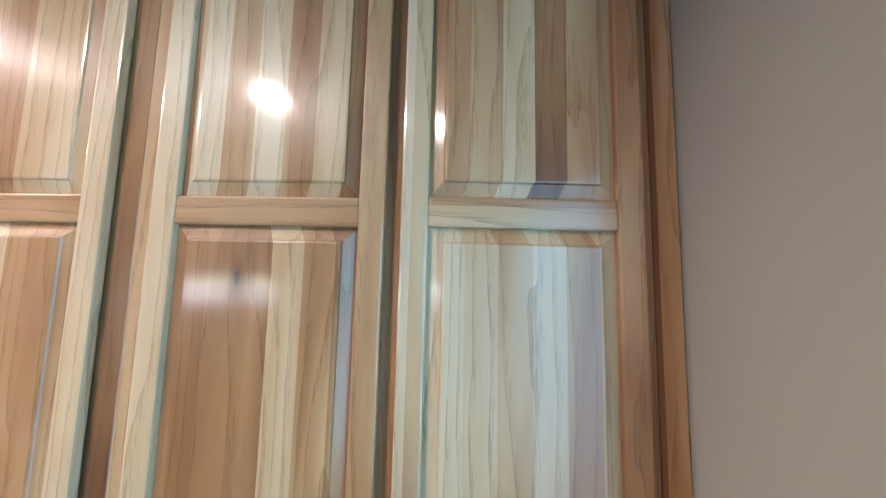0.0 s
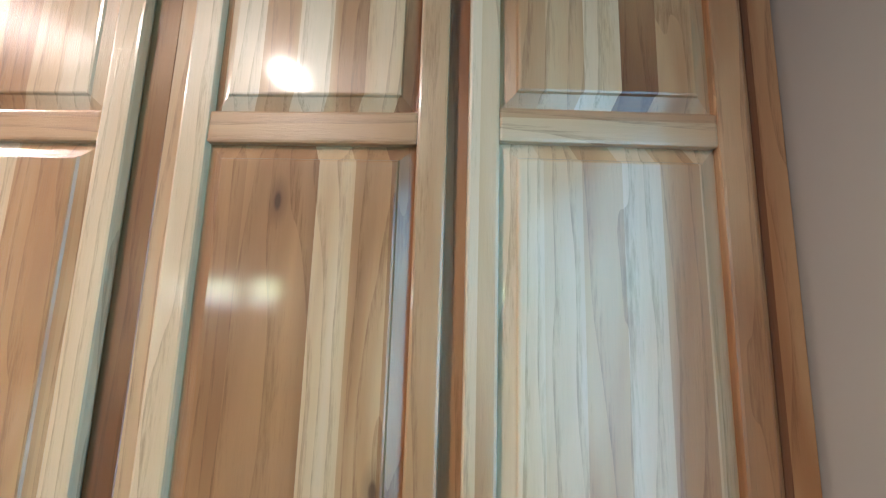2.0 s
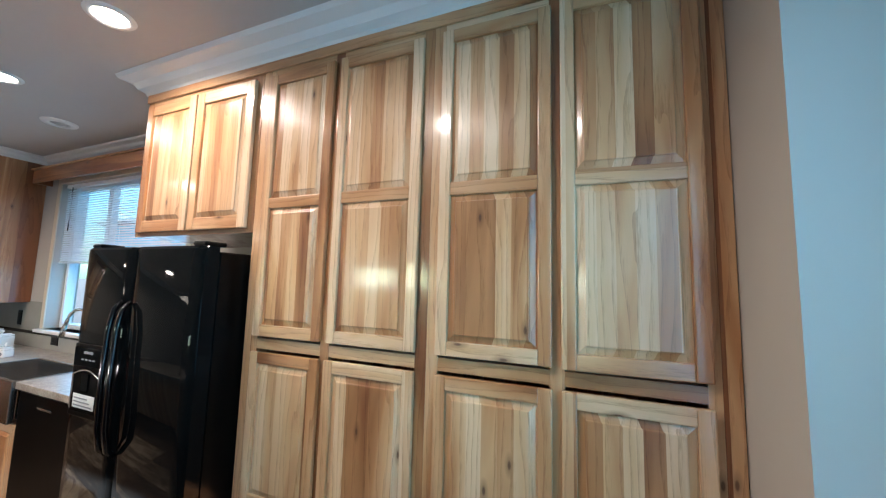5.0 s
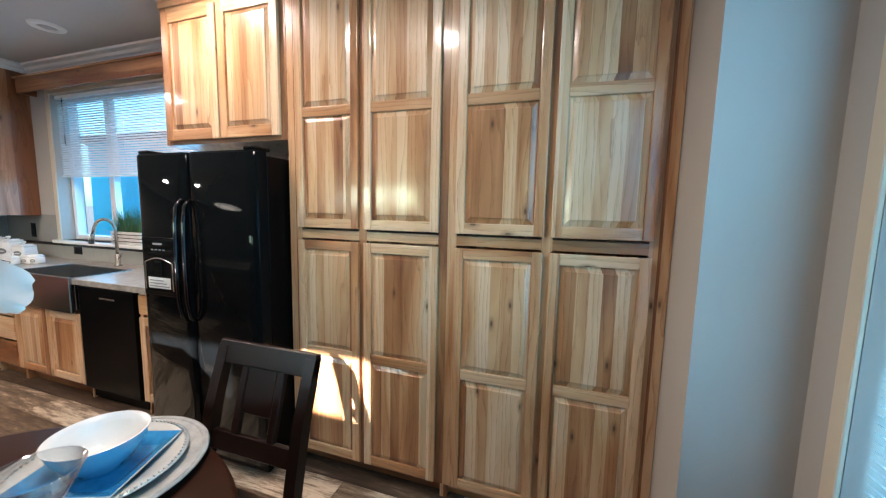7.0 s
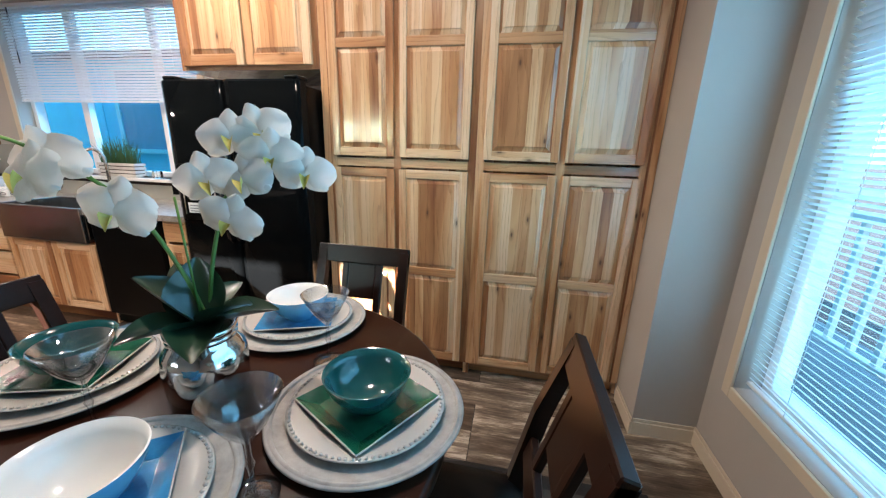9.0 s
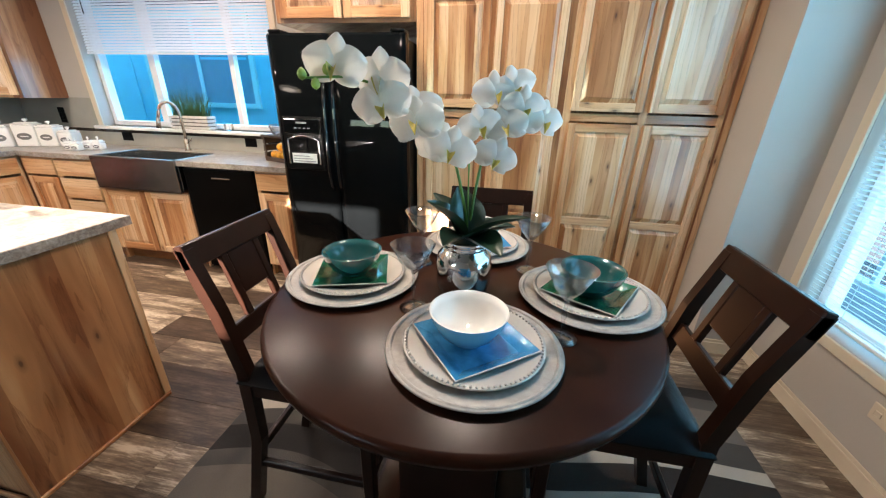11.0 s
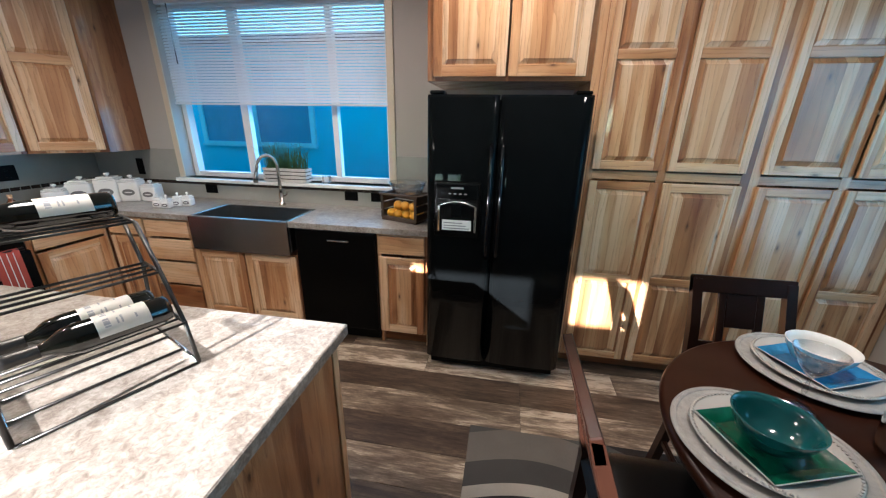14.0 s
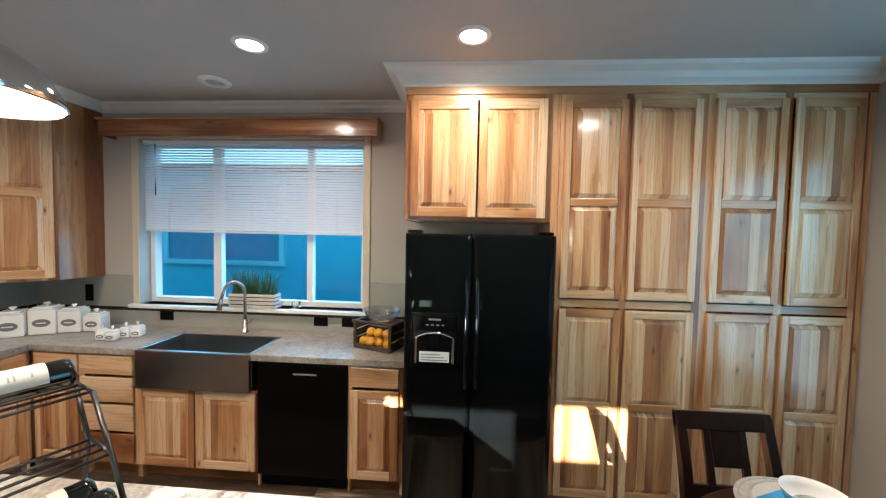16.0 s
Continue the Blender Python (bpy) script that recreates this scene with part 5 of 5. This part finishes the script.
rng = random.Random(4)
for a, ln, el, w in ((200, 0.16, 48, 0.095), (255, 0.15, 14, 0.085), (310, 0.17, 6, 0.095), (345, 0.20, 30, 0.06), (25, 0.16, 12, 0.085), (95, 0.15, 22, 0.085), (150, 0.17, 44, 0.075), (125, 0.15, 70, 0.105)):
    part("leaf", oriented(leaf_shape(ln * 0.92, w, 0.16, 0.30, tip=0.85), pose(0, 0, 0.002, 0, 0, a) @ pose(0, 0, 0, 0, -el, 0)), LEAF, orc)


def curve_pts(ctrl, n=22):
    """Points along a Catmull-Rom curve through the controls."""
    c = [Vector(p) for p in ctrl]
    c = [c[0] * 2 - c[1]] + c + [c[-1] * 2 - c[-2]]
    out = []
    seg = len(c) - 3
    for k in range(n + 1):
        s = min(k / n * seg, seg - 1e-6)
        i, t = int(s), s - int(s)
        p0, p1, p2, p3 = c[i:i + 4]
        out.append(0.5 * (2 * p1 + (p2 - p0) * t + (2 * p0 - 5 * p1 + 4 * p2 - p3) * t * t + (3 * p1 - p0 - 3 * p2 + p3) * t ** 3))
    return out


ORG = Vector((-0.265, -0.851, 1.064))
S1 = curve_pts([Vector(p) - ORG for p in ((-0.260, -0.835, 1.061), (-0.275, -0.860, 1.178), (-0.308, -0.905, 1.310), (-0.380, -0.970, 1.402), (-0.465, -1.043, 1.442), (-0.545, -1.100, 1.440))])
S2 = curve_pts([Vector(p) - ORG for p in ((-0.260, -0.835, 1.061), (-0.250, -0.820, 1.178), (-0.230, -0.790, 1.305), (-0.200, -0.750, 1.405), (-0.150, -0.720, 1.430), (-0.105, -0.700, 1.385))])
part("stem", tube(S1, 0.0045, 8, taper=0.002), STEM, orc)
part("stem", tube(S2, 0.0045, 8, taper=0.002), STEM, orc)
part("support_stick", tube([(0.005, 0.0, 0.0), (0.0, -0.01, 0.26)], 0.0022, 6), STEM, orc)


def flower(p, face, roll, size):
    """A moth orchid: three sepals, two broad petals and a lip, facing a direction."""
    q = Vector(face).normalized().to_track_quat("X", "Z").to_matrix().to_4x4()
    m0 = Matrix.Translation(p) @ q @ pose(0, 0, 0, roll, 0, 0)
    fl = None
    for a, ln, w in ((90, 0.95, 0.78), (212, 0.92, 0.70), (328, 0.92, 0.70), (8, 1.05, 1.22), (172, 1.05, 1.22)):
        b = leaf_shape(size * ln, size * w, 0.20, -0.16, 10, 4, 0.72 if w > 1 else 0.66, 0.52 if w > 1 else 0.62, 0.05)
        m = m0 @ pose(0.004 if w > 1 else 0.0, 0, 0, a, 0, 0) @ Matrix(((0, 0, 1, 0), (1, 0, 0, 0), (0, 1, 0, 0), (0, 0, 0, 1)))
        b = oriented(b, m)
        if fl is None:
            fl = part("flower", b, PETAL, orc)
        else:
            part("petal", b, PETAL, fl)
    lp = leaf_shape(size * 0.42, size * 0.34, 0.5, 0.8, 5, 2)
    part("lip", oriented(lp, m0 @ pose(0.006, 0, -0.004, 0, 40, 0)), LIP, fl, "yellow lip")


rng = random.Random(21)
for k, (i, dx) in enumerate(((8, 0), (10, 1), (11, 0), (13, 1), (15, 0), (16, 1), (18, 0))):
    p = S1[i] + Vector((0.02 * (1 if dx else -1) + rng.uniform(-0.01, 0.01), -0.022 + rng.uniform(-0.01, 0.01), -0.035 if dx else 0.02))
    flower(p, (rng.uniform(-0.1, 0.55), -1, rng.uniform(-0.25, 0.2)), rng.uniform(-25, 25), 0.058)
for k, (i, dx) in enumerate(((9, 1), (10, 0), (12, 1), (14, 0), (16, 1), (18, 0), (21, 1))):
    p = S2[i] + Vector((0.025 * (1 if dx else -1), -0.022, -0.035 if dx else 0.012))
    flower(p, (rng.uniform(-0.1, 0.6), -1, rng.uniform(-0.25, 0.2)), rng.uniform(-25, 25), 0.058)
for s, i, dz in ((S1, 20, 0.012), (S1, 21, -0.010), (S1, 22, 0.006)):
    p = s[i] + Vector((0, 0, dz))
    part("bud", lathe([(0, p.z - 0.011), (0.007, p.z - 0.006), (0.0085, p.z), (0.006, p.z + 0.007), (0, p.z + 0.012)], 14, None, p.x, p.y), BUD, orc)

# ---- outdoors ----
# Dark colour stands in for the shade lying over the yard.
GROUND = plain("shade_toned_ground", (0.060, 0.062, 0.065), 0.95, vary=0.3, scale=3, bumpy=0.6)
structure("ground", bx(-300, 300, -300, 300, -0.72, -0.70), GROUND, "yard reaching to the horizon, coloured dark to stand for shade", "ground")
structure("subfloor", bx(XL - T, XR + T, YB - T, W + T, -0.60, -0.006), plain("dark_subfloor", (0.03, 0.022, 0.016), 0.9), "dark joints of the plank floor", "floor")

# The blue cast of sky-lit shade is put into these three colours.
SIDING = plain("blue_cast_siding", (0.012, 0.72, 0.95), 0.7, vary=0.06, scale=4)
SIDING_PALE = plain("blue_cast_trim", (0.16, 0.86, 0.95), 0.6, vary=0.04)
SIDING_DARK = plain("blue_cast_window", (0.02, 0.36, 0.52), 0.4, vary=0.1)
nb = thing("neighbour_house", -3.0, 3.45, -0.66, "neighbouring house with the blue cast of sky-lit shade painted on, white-framed windows", "house")
part("wall", bx(-5, 5, 0, 0.2, 0, 3.23), SIDING, nb)
rf = bmesh.new()
v = [rf.verts.new(p) for p in ((-5.2, -0.2, 3.22), (5.2, -0.2, 3.22), (5.2, 2.4, 3.26), (-5.2, 2.4, 3.26), (-5.2, -0.2, 3.30), (5.2, -0.2, 3.30), (5.2, 2.4, 3.34), (-5.2, 2.4, 3.34))]
for f in ((0, 1, 2, 3), (4, 5, 6, 7), (0, 1, 5, 4), (2, 3, 7, 6), (1, 2, 6, 5), (0, 3, 7, 4)):
    rf.faces.new([v[i] for i in f])
part("roof", rf, plain("asphalt_shingles", (0.05, 0.05, 0.055), 0.9), nb)
for wx, hw in ((-1.94, 0.86), (1.9, 0.6)):
    wp = part("window", bx(wx - hw, wx + hw, -0.03, 0.0, 1.93, 3.05), SIDING_DARK, nb)
    fr_b = bmesh.new()
    for a in ((wx - hw - 0.07, wx - hw, 1.86, 3.12), (wx + hw, wx + hw + 0.07, 1.86, 3.12), (wx - hw, wx + hw, 1.86, 1.93), (wx - hw, wx + hw, 3.05, 3.12), (wx - 0.03, wx + 0.03, 1.93, 3.05)):
        bx(a[0], a[1], -0.05, 0.0, a[2], a[3], bm=fr_b)
    part("frame", fr_b, SIDING_PALE, wp)
    for k in range(9):
        z = 2.52 + 0.055 * k
        part("blind_slat", bx(wx + 0.05, wx + hw - 0.05, -0.038, -0.031, z, z + 0.03), SIDING, wp)
for k in range(8):
    part("siding_joint", bx(-4.4 + 1.22 * k, -4.385 + 1.22 * k, -0.012, 0.0, 0, 3.22), SIDING, nb)

# Unseen slab, thick enough to keep the sun off the neighbouring wall.
structure("roof", bx(-10.0, XR + 0.45, YB - 0.35, W + T, CEIL + 0.1, CEIL + 0.64), plain("dark_roofing", (0.05, 0.05, 0.05), 0.9), "unseen slab added over the home to shade the neighbouring wall", "roof")
# Added block out of view; shades the west part of the neighbouring house.
structure("wall_sun_block", bx(-10.0, XL - T - 0.002, YB, W + T, -0.6, CEIL + 0.1), WALL, "unseen block added beyond the kitchen wall to stop the sun", "wall")
fence = thing("porch_railing", 2.6, -0.6, -0.70, "white porch railing with square pickets outside the dining window", "railing")
part("top_rail", bx(-0.04, 0.04, -3.0, 3.0, 1.72, 1.78, 0.004), VINYL, fence)
part("bottom_rail", bx(-0.03, 0.03, -3.0, 3.0, 0.82, 0.87, 0.004), VINYL, fence)
for k in range(33):
    y = -2.95 + 0.184 * k
    part("picket", bx(-0.018, 0.018, y - 0.018, y + 0.018, 0.87, 1.72), VINYL, fence)
for y in (-2.96, 0, 2.96):
    part("post", bx(-0.05, 0.05, y - 0.05, y + 0.05, 0, 1.86, 0.005), VINYL, fence)
deck = structure("pavement", bx(1.53, 3.2, -4.2, 3.2, -0.70, -0.05), plain("grey_decking", (0.22, 0.23, 0.24), 0.8, vary=0.2), "grey porch deck outside the window", "deck")

# ---- plank floor ----
floor = structure("floor", bx(XL, XR, YB, W, -0.006, -0.004), plain("dark_joint", (0.03, 0.022, 0.016), 0.9), "distressed grey-brown wood-look plank floor", "floor")
rng = random.Random(5)
PW, PL = 0.205, 1.23
plank_mesh = {}


def plank_data(length):
    key = round(length, 2)
    if key not in plank_mesh:
        b = bx(-key / 2 + 0.0008, key / 2 - 0.0008, -PW / 2 + 0.0008, PW / 2 - 0.0008, -0.004, 0.0, 0.0012)
        me = bpy.data.meshes.new("plank")
        b.to_mesh(me)
        b.free()
        me.materials.append(PLANK)
        plank_mesh[key] = me
    return plank_mesh[key]


row, y = 0, W - PW / 2
while y > YB - PW / 2 + 0.01:
    x = XL - rng.choice((0.0, 0.2, 0.4, 0.6, 0.8, 1.0))
    while x < XR - 0.01:
        a, b = max(x, XL), min(x + PL, XR)
        if b - a > 0.03:
            o = new("plank", plank_data(b - a))
            o.parent = floor
            o.location = ((a + b) / 2, y, 0.0)
        x += PL
    y -= PW
    row += 1
